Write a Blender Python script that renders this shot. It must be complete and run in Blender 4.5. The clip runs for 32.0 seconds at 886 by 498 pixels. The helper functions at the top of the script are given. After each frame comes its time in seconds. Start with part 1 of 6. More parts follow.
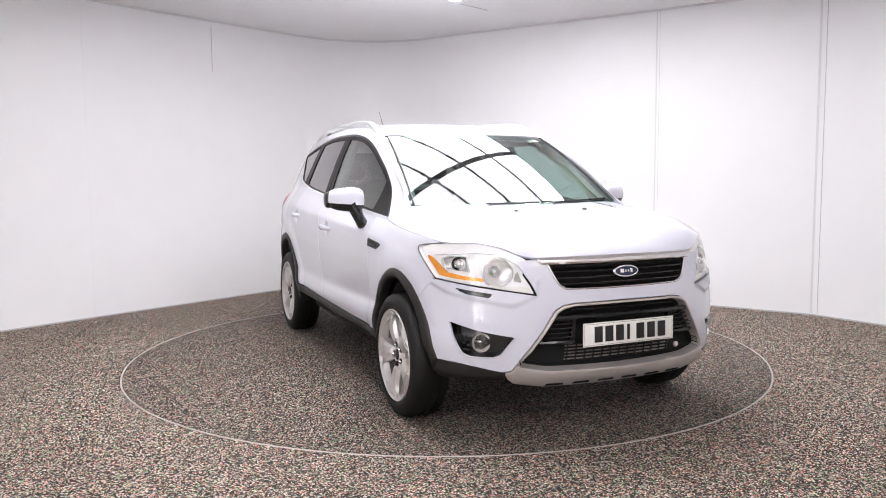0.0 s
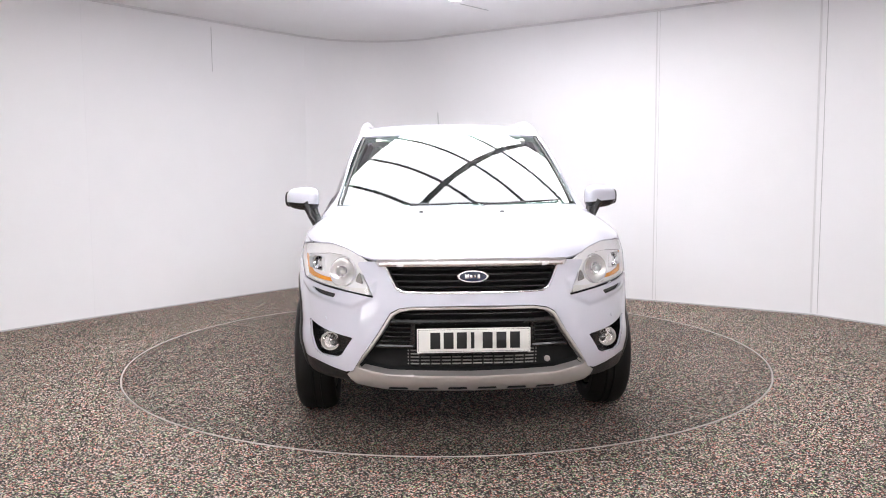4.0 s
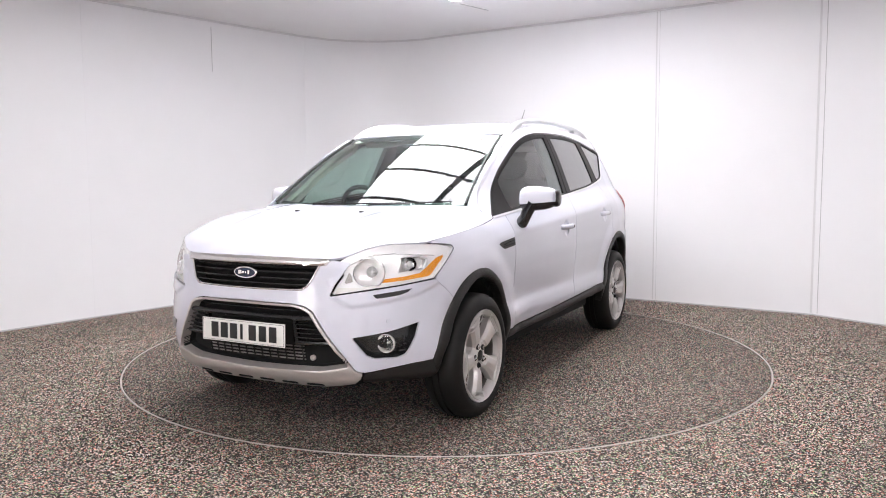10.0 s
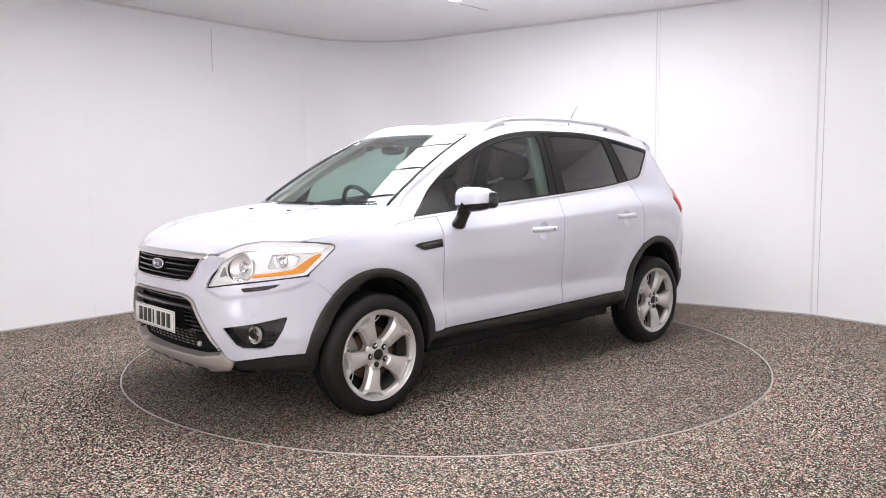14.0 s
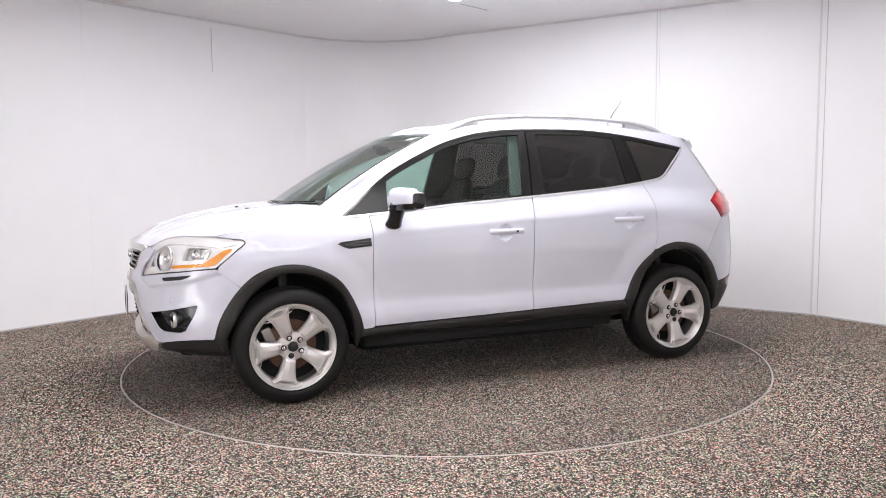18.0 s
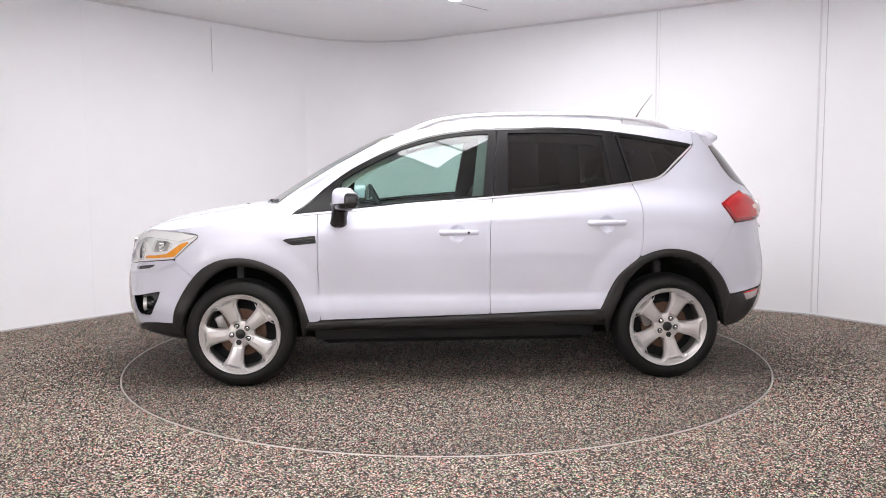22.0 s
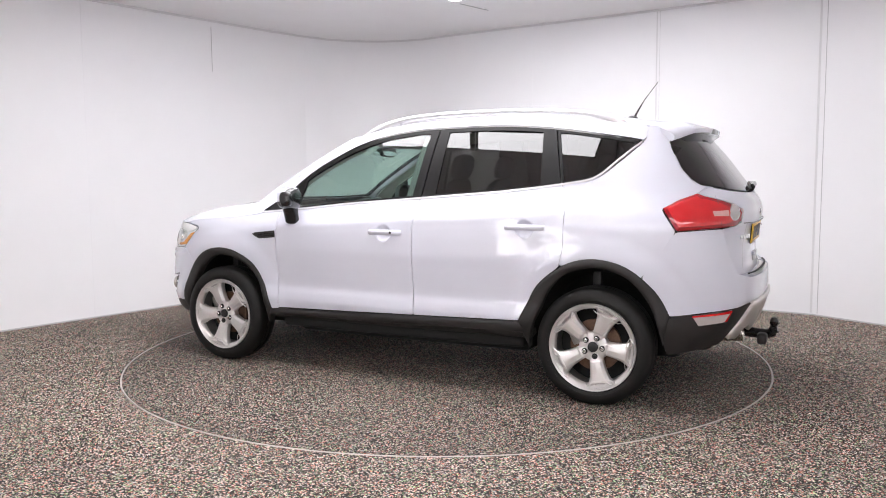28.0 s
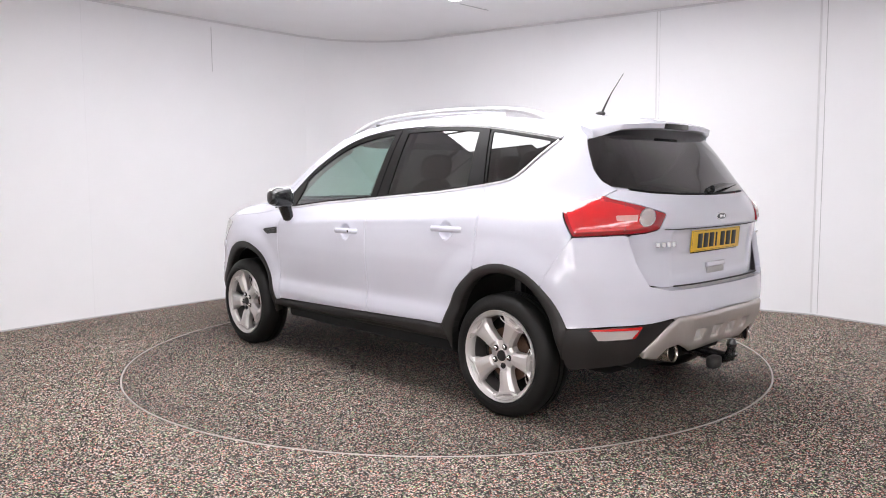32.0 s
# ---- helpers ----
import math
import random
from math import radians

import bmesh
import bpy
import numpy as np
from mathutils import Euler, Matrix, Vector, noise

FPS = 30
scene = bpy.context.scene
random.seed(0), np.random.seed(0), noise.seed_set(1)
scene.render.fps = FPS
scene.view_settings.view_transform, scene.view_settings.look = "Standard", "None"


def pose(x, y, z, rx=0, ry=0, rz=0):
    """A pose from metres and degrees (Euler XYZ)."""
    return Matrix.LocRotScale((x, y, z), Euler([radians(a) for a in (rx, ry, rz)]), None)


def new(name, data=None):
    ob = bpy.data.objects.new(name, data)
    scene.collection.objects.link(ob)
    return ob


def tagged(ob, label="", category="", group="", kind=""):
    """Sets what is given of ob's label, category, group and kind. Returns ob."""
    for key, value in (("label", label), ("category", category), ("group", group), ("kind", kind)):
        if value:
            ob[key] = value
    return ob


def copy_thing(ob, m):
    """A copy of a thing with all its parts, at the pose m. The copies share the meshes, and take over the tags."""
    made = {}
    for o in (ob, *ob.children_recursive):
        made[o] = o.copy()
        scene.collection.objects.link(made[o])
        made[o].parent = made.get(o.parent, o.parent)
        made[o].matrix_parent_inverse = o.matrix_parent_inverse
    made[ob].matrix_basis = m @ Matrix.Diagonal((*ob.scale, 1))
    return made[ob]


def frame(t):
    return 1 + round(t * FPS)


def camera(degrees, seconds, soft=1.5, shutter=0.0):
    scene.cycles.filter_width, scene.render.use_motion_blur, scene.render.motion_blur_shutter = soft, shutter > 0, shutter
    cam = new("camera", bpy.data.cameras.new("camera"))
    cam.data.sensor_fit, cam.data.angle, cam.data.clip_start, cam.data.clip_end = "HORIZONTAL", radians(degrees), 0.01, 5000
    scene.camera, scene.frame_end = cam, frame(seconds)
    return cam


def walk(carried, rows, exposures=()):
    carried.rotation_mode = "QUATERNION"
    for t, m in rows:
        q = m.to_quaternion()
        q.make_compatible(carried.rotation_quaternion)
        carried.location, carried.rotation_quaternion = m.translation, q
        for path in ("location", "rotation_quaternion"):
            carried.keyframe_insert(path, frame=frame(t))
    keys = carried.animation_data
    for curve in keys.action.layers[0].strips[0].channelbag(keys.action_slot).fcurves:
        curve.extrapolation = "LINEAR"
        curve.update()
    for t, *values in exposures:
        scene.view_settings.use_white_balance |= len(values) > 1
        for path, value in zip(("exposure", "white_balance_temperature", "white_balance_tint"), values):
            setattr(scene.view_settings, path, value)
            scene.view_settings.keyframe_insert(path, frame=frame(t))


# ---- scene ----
# the camera stands still; the car turns on a turntable
cam = camera(59.24, 32.0, soft=1.0)
CAM_POSE = pose(0, -5.7255, 1.2794, 90 - 5.267, 0, 0.18) @ pose(0, 0, 0, 0, 0, -0.437)
walk(cam, [(0.0, CAM_POSE), (32.0, CAM_POSE)])

# ---------------------------------------------------------------- world and light
world = bpy.data.worlds.new("studio_world")
scene.world = world
world.use_nodes = True
world.node_tree.nodes["Background"].inputs[0].default_value = (0.8, 0.85, 1.0, 1)
world.node_tree.nodes["Background"].inputs[1].default_value = 0.02
LED_STRENGTH = 10.5
FILL_LED_STRENGTH = 10.4
WALL_LED_STRENGTH = 9.0
scene.view_settings.exposure = 0.0


# ---------------------------------------------------------------- materials
def mat_new(name):
    m = bpy.data.materials.new(name)
    m.use_nodes = True
    nt = m.node_tree
    return m, nt, nt.nodes["Principled BSDF"]


def node(nt, kind, **inputs):
    n = nt.nodes.new(kind)
    for k, v in inputs.items():
        n.inputs[k.replace("_", " ")].default_value = v
    return n


def ramp(nt, src, stops):
    r = nt.nodes.new("ShaderNodeValToRGB")
    while len(r.color_ramp.elements) < len(stops):
        r.color_ramp.elements.new(0.5)
    for e, (p, c) in zip(r.color_ramp.elements, stops):
        e.position = p
        e.color = (*c, 1) if len(c) == 3 else c
    nt.links.new(src, r.inputs[0])
    return r


def simple(name, col, rough=0.5, metal=0.0, coat=0.0, var=0.08, scale=40.0, bump=0.0, bump_scale=300.0, rough_var=0.1):
    """A procedural surface: colour and roughness vary at two scales, with fine relief."""
    m, nt, b = mat_new(name)
    tc = nt.nodes.new("ShaderNodeTexCoord")
    n1 = node(nt, "ShaderNodeTexNoise", Scale=scale, Detail=4.0)
    n2 = node(nt, "ShaderNodeTexNoise", Scale=scale * 0.11, Detail=2.0)
    for n in (n1, n2):
        nt.links.new(tc.outputs["Object"], n.inputs["Vector"])
    add = nt.nodes.new("ShaderNodeMath")
    add.operation = "ADD"
    nt.links.new(n1.outputs["Fac"], add.inputs[0])
    nt.links.new(n2.outputs["Fac"], add.inputs[1])
    half = nt.nodes.new("ShaderNodeMath")
    half.operation = "MULTIPLY"
    half.inputs[1].default_value = 0.5
    nt.links.new(add.outputs[0], half.inputs[0])
    lo = tuple(c * (1 - var) for c in col)
    hi = tuple(min(1, c * (1 + var)) for c in col)
    r = ramp(nt, half.outputs[0], [(0.3, lo), (0.7, hi)])
    nt.links.new(r.outputs["Color"], b.inputs["Base Color"])
    mr = nt.nodes.new("ShaderNodeMapRange")
    mr.inputs["From Min"].default_value, mr.inputs["From Max"].default_value = 0.3, 0.7
    mr.inputs["To Min"].default_value = max(0.0, rough * (1 - rough_var))
    mr.inputs["To Max"].default_value = min(1.0, rough * (1 + rough_var))
    nt.links.new(half.outputs[0], mr.inputs["Value"])
    nt.links.new(mr.outputs["Result"], b.inputs["Roughness"])
    b.inputs["Metallic"].default_value = metal
    b.inputs["Coat Weight"].default_value = coat
    b.inputs["Coat Roughness"].default_value = 0.03
    if bump:
        n3 = node(nt, "ShaderNodeTexNoise", Scale=bump_scale, Detail=3.0)
        nt.links.new(tc.outputs["Object"], n3.inputs["Vector"])
        bp = nt.nodes.new("ShaderNodeBump")
        bp.inputs["Strength"].default_value = bump
        bp.inputs["Distance"].default_value = 0.002
        nt.links.new(n3.outputs["Fac"], bp.inputs["Height"])
        nt.links.new(bp.outputs["Normal"], b.inputs["Normal"])
    return m


def pane_mat(name, tint, power=4.2, floor=0.075):
    """A thin pane: it lets tinted light through unbent and mirrors by Fresnel."""
    m, nt, b = mat_new(name)
    nt.nodes.remove(b)
    tr = nt.nodes.new("ShaderNodeBsdfTransparent")
    tr.inputs[0].default_value = (*tint, 1)
    gl = nt.nodes.new("ShaderNodeBsdfGlossy")
    gl.inputs["Roughness"].default_value = 0.0
    fr = nt.nodes.new("ShaderNodeLayerWeight")
    fr.inputs["Blend"].default_value = 0.5
    pw = nt.nodes.new("ShaderNodeMath")
    pw.operation = "POWER"
    pw.inputs[1].default_value = power
    nt.links.new(fr.outputs["Facing"], pw.inputs[0])
    ma = nt.nodes.new("ShaderNodeMath")
    ma.operation = "MULTIPLY_ADD"
    ma.inputs[1].default_value, ma.inputs[2].default_value = 0.90, floor
    nt.links.new(pw.outputs[0], ma.inputs[0])
    mix = nt.nodes.new("ShaderNodeMixShader")
    nt.links.new(ma.outputs[0], mix.inputs[0])
    nt.links.new(tr.outputs[0], mix.inputs[1])
    nt.links.new(gl.outputs[0], mix.inputs[2])
    nt.links.new(mix.outputs[0], nt.nodes["Material Output"].inputs["Surface"])
    return m


def emit_mat(name, col, strength):
    m, nt, b = mat_new(name)
    b.inputs["Base Color"].default_value = (0.8, 0.8, 0.8, 1)
    b.inputs["Emission Color"].default_value = (*col, 1)
    b.inputs["Emission Strength"].default_value = strength
    return m


def carpet_mat(name, dark=1.0, tint=0.6):
    """Speckled loop flooring of black, grey, white and coloured flecks."""
    m, nt, b = mat_new(name)
    tc = nt.nodes.new("ShaderNodeTexCoord")
    v = node(nt, "ShaderNodeTexVoronoi", Scale=172.0, Randomness=1.0)
    v2 = node(nt, "ShaderNodeTexVoronoi", Scale=64.0, Randomness=1.0)
    nt.links.new(tc.outputs["Object"], v2.inputs["Vector"])
    sep2 = nt.nodes.new("ShaderNodeSeparateColor")
    nt.links.new(v2.outputs["Color"], sep2.inputs[0])
    w = node(nt, "ShaderNodeTexNoise", Scale=0.9, Detail=3.0)
    n = node(nt, "ShaderNodeTexNoise", Scale=130.0, Detail=2.0)
    for q in (v, w, n):
        nt.links.new(tc.outputs["Object"], q.inputs["Vector"])
    sep = nt.nodes.new("ShaderNodeSeparateColor")
    nt.links.new(v.outputs["Color"], sep.inputs[0])
    d = dark
    r = ramp(nt, sep.outputs["Red"], [(0.0, (0.005 * d, 0.004 * d, 0.004 * d)), (0.42, (0.014 * d, 0.012 * d, 0.011 * d)), (0.55, (0.075 * d, 0.064 * d, 0.055 * d)),
                                       (0.68, (0.30 * d, 0.26 * d, 0.225 * d)), (0.80, (0.80 * d, 0.70 * d, 0.63 * d)), (1.0, (1.0 * d, 0.90 * d, 0.84 * d))])
    hue = ramp(nt, sep.outputs["Green"], [(0.0, (1.0, 1 - 0.75 * tint, 1 - 0.85 * tint)), (0.16, (1.0, 1 - 0.35 * tint, 1 - 0.40 * tint)), (0.30, (1, 1, 1)), (0.66, (1, 1, 1)), (0.83, (1 - 0.55 * tint, 1.0, 1 - 0.55 * tint)), (1.0, (1 - 0.4 * tint, 1 - 0.3 * tint, 1.0))])
    mx = nt.nodes.new("ShaderNodeMix")
    mx.data_type, mx.blend_type = "RGBA", "MULTIPLY"
    mx.inputs["Factor"].default_value = 1.0
    nt.links.new(r.outputs["Color"], mx.inputs["A"])
    nt.links.new(hue.outputs["Color"], mx.inputs["B"])
    wear = ramp(nt, w.outputs["Fac"], [(0.3, (0.885, 0.83, 0.822)), (0.7, (1.025, 0.97, 0.965))])
    mx2 = nt.nodes.new("ShaderNodeMix")
    mx2.data_type, mx2.blend_type = "RGBA", "MULTIPLY"
    mx2.inputs["Factor"].default_value = 1.0
    nt.links.new(mx.outputs["Result"], mx2.inputs["A"])
    nt.links.new(wear.outputs["Color"], mx2.inputs["B"])
    clump = ramp(nt, sep2.outputs["Red"], [(0.0, (0.82, 0.81, 0.80)), (0.6, (1.0, 0.97, 0.96)), (1.0, (1.22, 1.17, 1.14))])
    mx3 = nt.nodes.new("ShaderNodeMix")
    mx3.data_type, mx3.blend_type = "RGBA", "MULTIPLY"
    mx3.inputs["Factor"].default_value = 1.0
    nt.links.new(mx2.outputs["Result"], mx3.inputs["A"])
    nt.links.new(clump.outputs["Color"], mx3.inputs["B"])
    nt.links.new(mx3.outputs["Result"], b.inputs["Base Color"])
    b.inputs["Roughness"].default_value = 0.85
    bp = nt.nodes.new("ShaderNodeBump")
    bp.inputs["Strength"].default_value = 0.8
    bp.inputs["Distance"].default_value = 0.004
    nt.links.new(v.outputs["Distance"], bp.inputs["Height"])
    nt.links.new(bp.outputs["Normal"], b.inputs["Normal"])
    return m


def paint_mat():
    m, nt, b = mat_new("white_pearl_paint")
    tc = nt.nodes.new("ShaderNodeTexCoord")
    n = node(nt, "ShaderNodeTexNoise", Scale=900.0, Detail=1.0)
    n2 = node(nt, "ShaderNodeTexNoise", Scale=2.5, Detail=2.0)
    for q in (n, n2):
        nt.links.new(tc.outputs["Object"], q.inputs["Vector"])
    r = ramp(nt, n2.outputs["Fac"], [(0.3, (0.655, 0.662, 0.745)), (0.7, (0.68, 0.686, 0.766))])
    nt.links.new(r.outputs["Color"], b.inputs["Base Color"])
    b.inputs["Roughness"].default_value = 0.35
    b.inputs["Metallic"].default_value = 0.0
    b.inputs["Coat Weight"].default_value = 1.0
    b.inputs["Coat Roughness"].default_value = 0.02
    b.inputs["Coat IOR"].default_value = 1.5
    bp = nt.nodes.new("ShaderNodeBump")
    bp.inputs["Strength"].default_value = 0.02
    bp.inputs["Distance"].default_value = 0.001
    nt.links.new(n.outputs["Fac"], bp.inputs["Height"])
    nt.links.new(bp.outputs["Normal"], b.inputs["Normal"])
    return m


PAINT = paint_mat()
CLAD = simple("black_textured_plastic", (0.015, 0.0135, 0.013), 0.52, bump=0.25, bump_scale=500, var=0.2)
GLOSS = simple("gloss_black_plastic", (0.012, 0.012, 0.013), 0.18, coat=0.3, var=0.1)
FRAME_BLACK = simple("satin_black_frame", (0.012, 0.0115, 0.0115), 0.42, var=0.15)
FRAME_BLACK.node_tree.nodes["Principled BSDF"].inputs["Specular IOR Level"].default_value = 0.16
DARK = simple("matt_black_liner", (0.008, 0.008, 0.008), 0.9, var=0.3)
RUBBER_WORN = simple("scuffed_rubber", (0.035, 0.032, 0.031), 0.7, var=0.5, scale=160)
RUBBER = simple("tyre_rubber", (0.0065, 0.006, 0.0055), 0.58, bump=0.15, bump_scale=250, var=0.25)
RUBBER.node_tree.nodes["Principled BSDF"].inputs["Specular IOR Level"].default_value = 0.32
ALLOY = simple("silver_alloy", (0.66, 0.635, 0.62), 0.33, metal=0.55, var=0.02, scale=8.0, rough_var=0.03)
ALLOY_BRIGHT = simple("bright_machined_alloy", (0.84, 0.82, 0.80), 0.25, metal=0.7, coat=0.3, var=0.02, scale=8.0, rough_var=0.03)
ALLOY_DARK = simple("alloy_barrel", (0.30, 0.285, 0.27), 0.38, metal=0.8, var=0.12)
BARREL = simple("rim_barrel", (0.24, 0.23, 0.22), 0.36, metal=0.7, var=0.1)
# wheel silver made greyer, as the shade in the spoke pockets
PAD_SHADE = simple("shade_grey_wheel_pad", (0.46, 0.44, 0.43), 0.34, metal=0.6, var=0.06)
CHROME = simple("chrome", (0.86, 0.86, 0.87), 0.08, metal=1.0, var=0.02)
SATIN = simple("satin_silver_trim", (0.62, 0.585, 0.56), 0.32, metal=0.6, var=0.04)
POLISHED = simple("polished_silver_trim", (0.80, 0.78, 0.77), 0.15, metal=0.95, var=0.03)
RAIL = simple("silver_rail_paint", (0.66, 0.66, 0.68), 0.30, metal=0.4, coat=0.4, var=0.03)
DISC = simple("rusty_brake_disc", (0.13, 0.075, 0.05), 0.55, metal=0.6, var=0.35, scale=60)
STEEL = simple("exhaust_steel", (0.55, 0.52, 0.48), 0.22, metal=1.0, var=0.1)
CLOTH = simple("charcoal_seat_cloth", (0.035, 0.034, 0.036), 0.9, bump=0.1, bump_scale=400, var=0.2)
DASH = simple("dark_soft_dashboard", (0.03, 0.031, 0.033), 0.75, bump=0.3, bump_scale=600, var=0.15)
PILLAR_GREY = simple("grey_pillar_lining", (0.14, 0.137, 0.134), 0.8, bump=0.2, bump_scale=600, var=0.08)
BEIGE = simple("pale_headlining", (0.60, 0.575, 0.53), 0.9, bump=0.2, bump_scale=600, var=0.06)
PLATE_W = simple("white_plate", (0.80, 0.79, 0.75), 0.35, var=0.03)
PLATE_Y = simple("yellow_plate", (0.80, 0.50, 0.03), 0.35, var=0.03)
INK = simple("black_ink", (0.01, 0.01, 0.01), 0.45)
BADGE = simple("dark_blue_enamel", (0.018, 0.026, 0.060), 0.15, coat=0.8)
AMBER = simple("amber_lens", (0.93, 0.33, 0.015), 0.25, coat=0.25, var=0.22, scale=60)
REFLECTOR = simple("lamp_reflector", (0.90, 0.89, 0.88), 0.13, metal=0.9, coat=0.5, var=0.03)
BOWL_PALE = simple("pale_fluted_bowl", (0.86, 0.85, 0.84), 0.22, metal=0.55, var=0.06, scale=90)
LAMP_WHITE = simple("pale_lamp_housing", (0.93, 0.93, 0.935), 0.25, coat=0.6, var=0.03)
BULB = simple("frosted_bulb", (0.8, 0.8, 0.78), 0.3)
RED = simple("red_lens", (0.62, 0.012, 0.016), 0.12, coat=1.0, var=0.12, scale=14)
RED_DEEP = simple("deep_red_lens", (0.32, 0.006, 0.012), 0.15, coat=1.0, var=0.1)
PALE_RED = simple("pale_red_lens", (0.70, 0.36, 0.33), 0.16, coat=0.8, var=0.08)
CLEARLENS = simple("clear_ribbed_lens", (0.52, 0.47, 0.46), 0.16, coat=0.8, var=0.05)
SCREEN_GLASS = pane_mat("windscreen_glass", (0.66, 0.82, 0.76), 3.4)
SIDE_GLASS = pane_mat("green_tinted_glass", (0.64, 0.82, 0.755), 2.4)
PRIVACY = pane_mat("dark_privacy_glass", (0.075, 0.063, 0.061), 2.4)
LAMP_GLASS = pane_mat("clear_lamp_cover", (1.0, 1.0, 1.0), 5.0, 0.04)
WALL = simple("white_wall_panel", (0.845, 0.84, 0.855), 0.42, var=0.015, scale=3.0, bump=0.05, bump_scale=60)
CEIL = simple("white_ceiling_board", (0.86, 0.85, 0.86), 0.6, var=0.02, scale=3.0)
SEAM = simple("white_joint_strip", (0.70, 0.69, 0.70), 0.4, var=0.03)
SEAM_DARK = simple("grey_gap", (0.50, 0.49, 0.50), 0.6)
RIM_METAL = simple("turntable_edge", (0.47, 0.43, 0.40), 0.45, metal=0.5, var=0.15)
CARPET = carpet_mat("speckled_floor", 0.86, 1.0)
# same carpet as the floor, darkened to stand in for the car's shadow
CARPET_T_SHADED = carpet_mat("speckled_turntable_shaded", 0.595, 1.0)
LED = emit_mat("led_panel_light", (0.978, 0.962, 0.994), LED_STRENGTH)
# glow of the added fill panels behind the camera
LED_FILL = emit_mat("added_fill_panel_light", (0.978, 0.960, 0.994), FILL_LED_STRENGTH)
LED_WALL = emit_mat("wall_panel_light", (0.99, 0.955, 0.985), WALL_LED_STRENGTH)
BEAM = simple("grey_ceiling_beam", (0.34, 0.34, 0.34), 0.6)


# ---------------------------------------------------------------- mesh helpers
def mesh_from(name, verts, faces, material, smooth=True, sharp=35):
    me = bpy.data.meshes.new(name)
    me.from_pydata([tuple(map(float, v)) for v in verts], [], [tuple(int(i) for i in f) for f in faces])
    me.materials.append(material)
    me.validate()
    if smooth:
        me.shade_smooth()
        me.set_sharp_from_angle(angle=radians(sharp))
    me.update()
    return me


def part_mesh(name, me, parent, label=""):
    ob = new(name, me)
    if parent is not None:
        ob.parent = parent
    return tagged(ob, label)


def part(name, bm, material, parent, label="", smooth=True, sharp=35):
    """Links a bmesh as one mesh object under a thing or part."""
    me = bpy.data.meshes.new(name)
    bmesh.ops.recalc_face_normals(bm, faces=bm.faces)
    bm.to_mesh(me)
    bm.free()
    me.materials.append(material)
    if smooth:
        me.shade_smooth()
        me.set_sharp_from_angle(angle=radians(sharp))
    return part_mesh(name, me, parent, label)


def box(bm, cx, cy, cz, sx, sy, sz, bevel=0.0, m=None, seg=2):
    mat = Matrix.Translation((cx, cy, cz)) @ Matrix.Diagonal((sx, sy, sz, 1))
    r = bmesh.ops.create_cube(bm, size=1.0, matrix=mat)
    vs = r["verts"]
    if bevel:
        es = list({e for v in vs for e in v.link_edges})
        out = bmesh.ops.bevel(bm, geom=es, offset=bevel, segments=seg, profile=0.5, affect="EDGES")
        vs = list({v for f in out["faces"] for v in f.verts} | {v for v in vs if v.is_valid})
    if m is not None:
        bmesh.ops.transform(bm, matrix=m, verts=vs)
    return vs


def tube(path, radius, n=10, caps=True, closed=False, scale=None):
    """A swept tube along a list of points: verts, faces. radius: number or list; scale: (a, b) squash across the frame."""
    P = [Vector(p) for p in path]
    k = len(P)
    verts, faces = [], []
    up = Vector((0, 0, 1))
    for i, p in enumerate(P):
        if closed:
            d = P[(i + 1) % k] - P[i - 1]
        else:
            d = P[min(i + 1, k - 1)] - P[max(i - 1, 0)]
        d.normalize()
        a = d.cross(up)
        if a.length < 1e-4:
            a = d.cross(Vector((1, 0, 0)))
        a.normalize()
        b = a.cross(d).normalized()
        r = radius[i] if isinstance(radius, (list, tuple)) else radius
        sa, sb = scale if scale else (1, 1)
        for j in range(n):
            t = 2 * math.pi * j / n
            verts.append(p + a * (math.cos(t) * r * sa) + b * (math.sin(t) * r * sb))
    for i in range(k if closed else k - 1):
        for j in range(n):
            a0, a1 = i * n + j, i * n + (j + 1) % n
            b0, b1 = ((i + 1) % k) * n + j, ((i + 1) % k) * n + (j + 1) % n
            faces.append((a0, a1, b1, b0))
    if caps and not closed:
        faces.append(tuple(range(n - 1, -1, -1)))
        faces.append(tuple(range((k - 1) * n, k * n)))
    return verts, faces


def lathe(profile, n=64, axis="y"):
    """Revolves (r, h) points round an axis: verts, faces."""
    verts, faces = [], []
    for r, hh in profile:
        for j in range(n):
            t = 2 * math.pi * j / n
            a, b = r * math.cos(t), r * math.sin(t)
            verts.append((a, hh, b) if axis == "y" else (a, b, hh) if axis == "z" else (hh, a, b))
    for i in range(len(profile) - 1):
        for j in range(n):
            faces.append((i * n + j, i * n + (j + 1) % n, (i + 1) * n + (j + 1) % n, (i + 1) * n + j))
    return verts, faces


# ---------------------------------------------------------------- the room
ROOM_H = 2.93
FLOOR_Z = -0.012
TURN_Y = 0.054
wall_left_pts = [(-4.35, 0.06), (-3.78, 0.78), (-2.80, 2.02), (-1.93, 3.10), (-1.62, 3.45)]
wall_corner_pts = [(-1.62, 3.45), (-1.36, 3.66), (-1.08, 3.78), (-0.80, 3.82), (-0.52, 3.79), (-0.25, 3.69), (0.05, 3.48)]
wall_right_pts = [(0.05, 3.48), (0.92, 2.92), (1.49, 2.56), (2.14, 2.15), (2.78, 1.71), (3.34, 1.31)]
wall_right_end = [(3.34, 1.31), (3.72, 0.75), (4.15, -0.1)]
wall_side_right = [(4.15, -0.1), (4.5, -2.2), (4.7, -5.0), (3.7, -7.3)]
wall_back = [(3.7, -7.3), (0.0, -7.9), (-3.7, -7.3)]
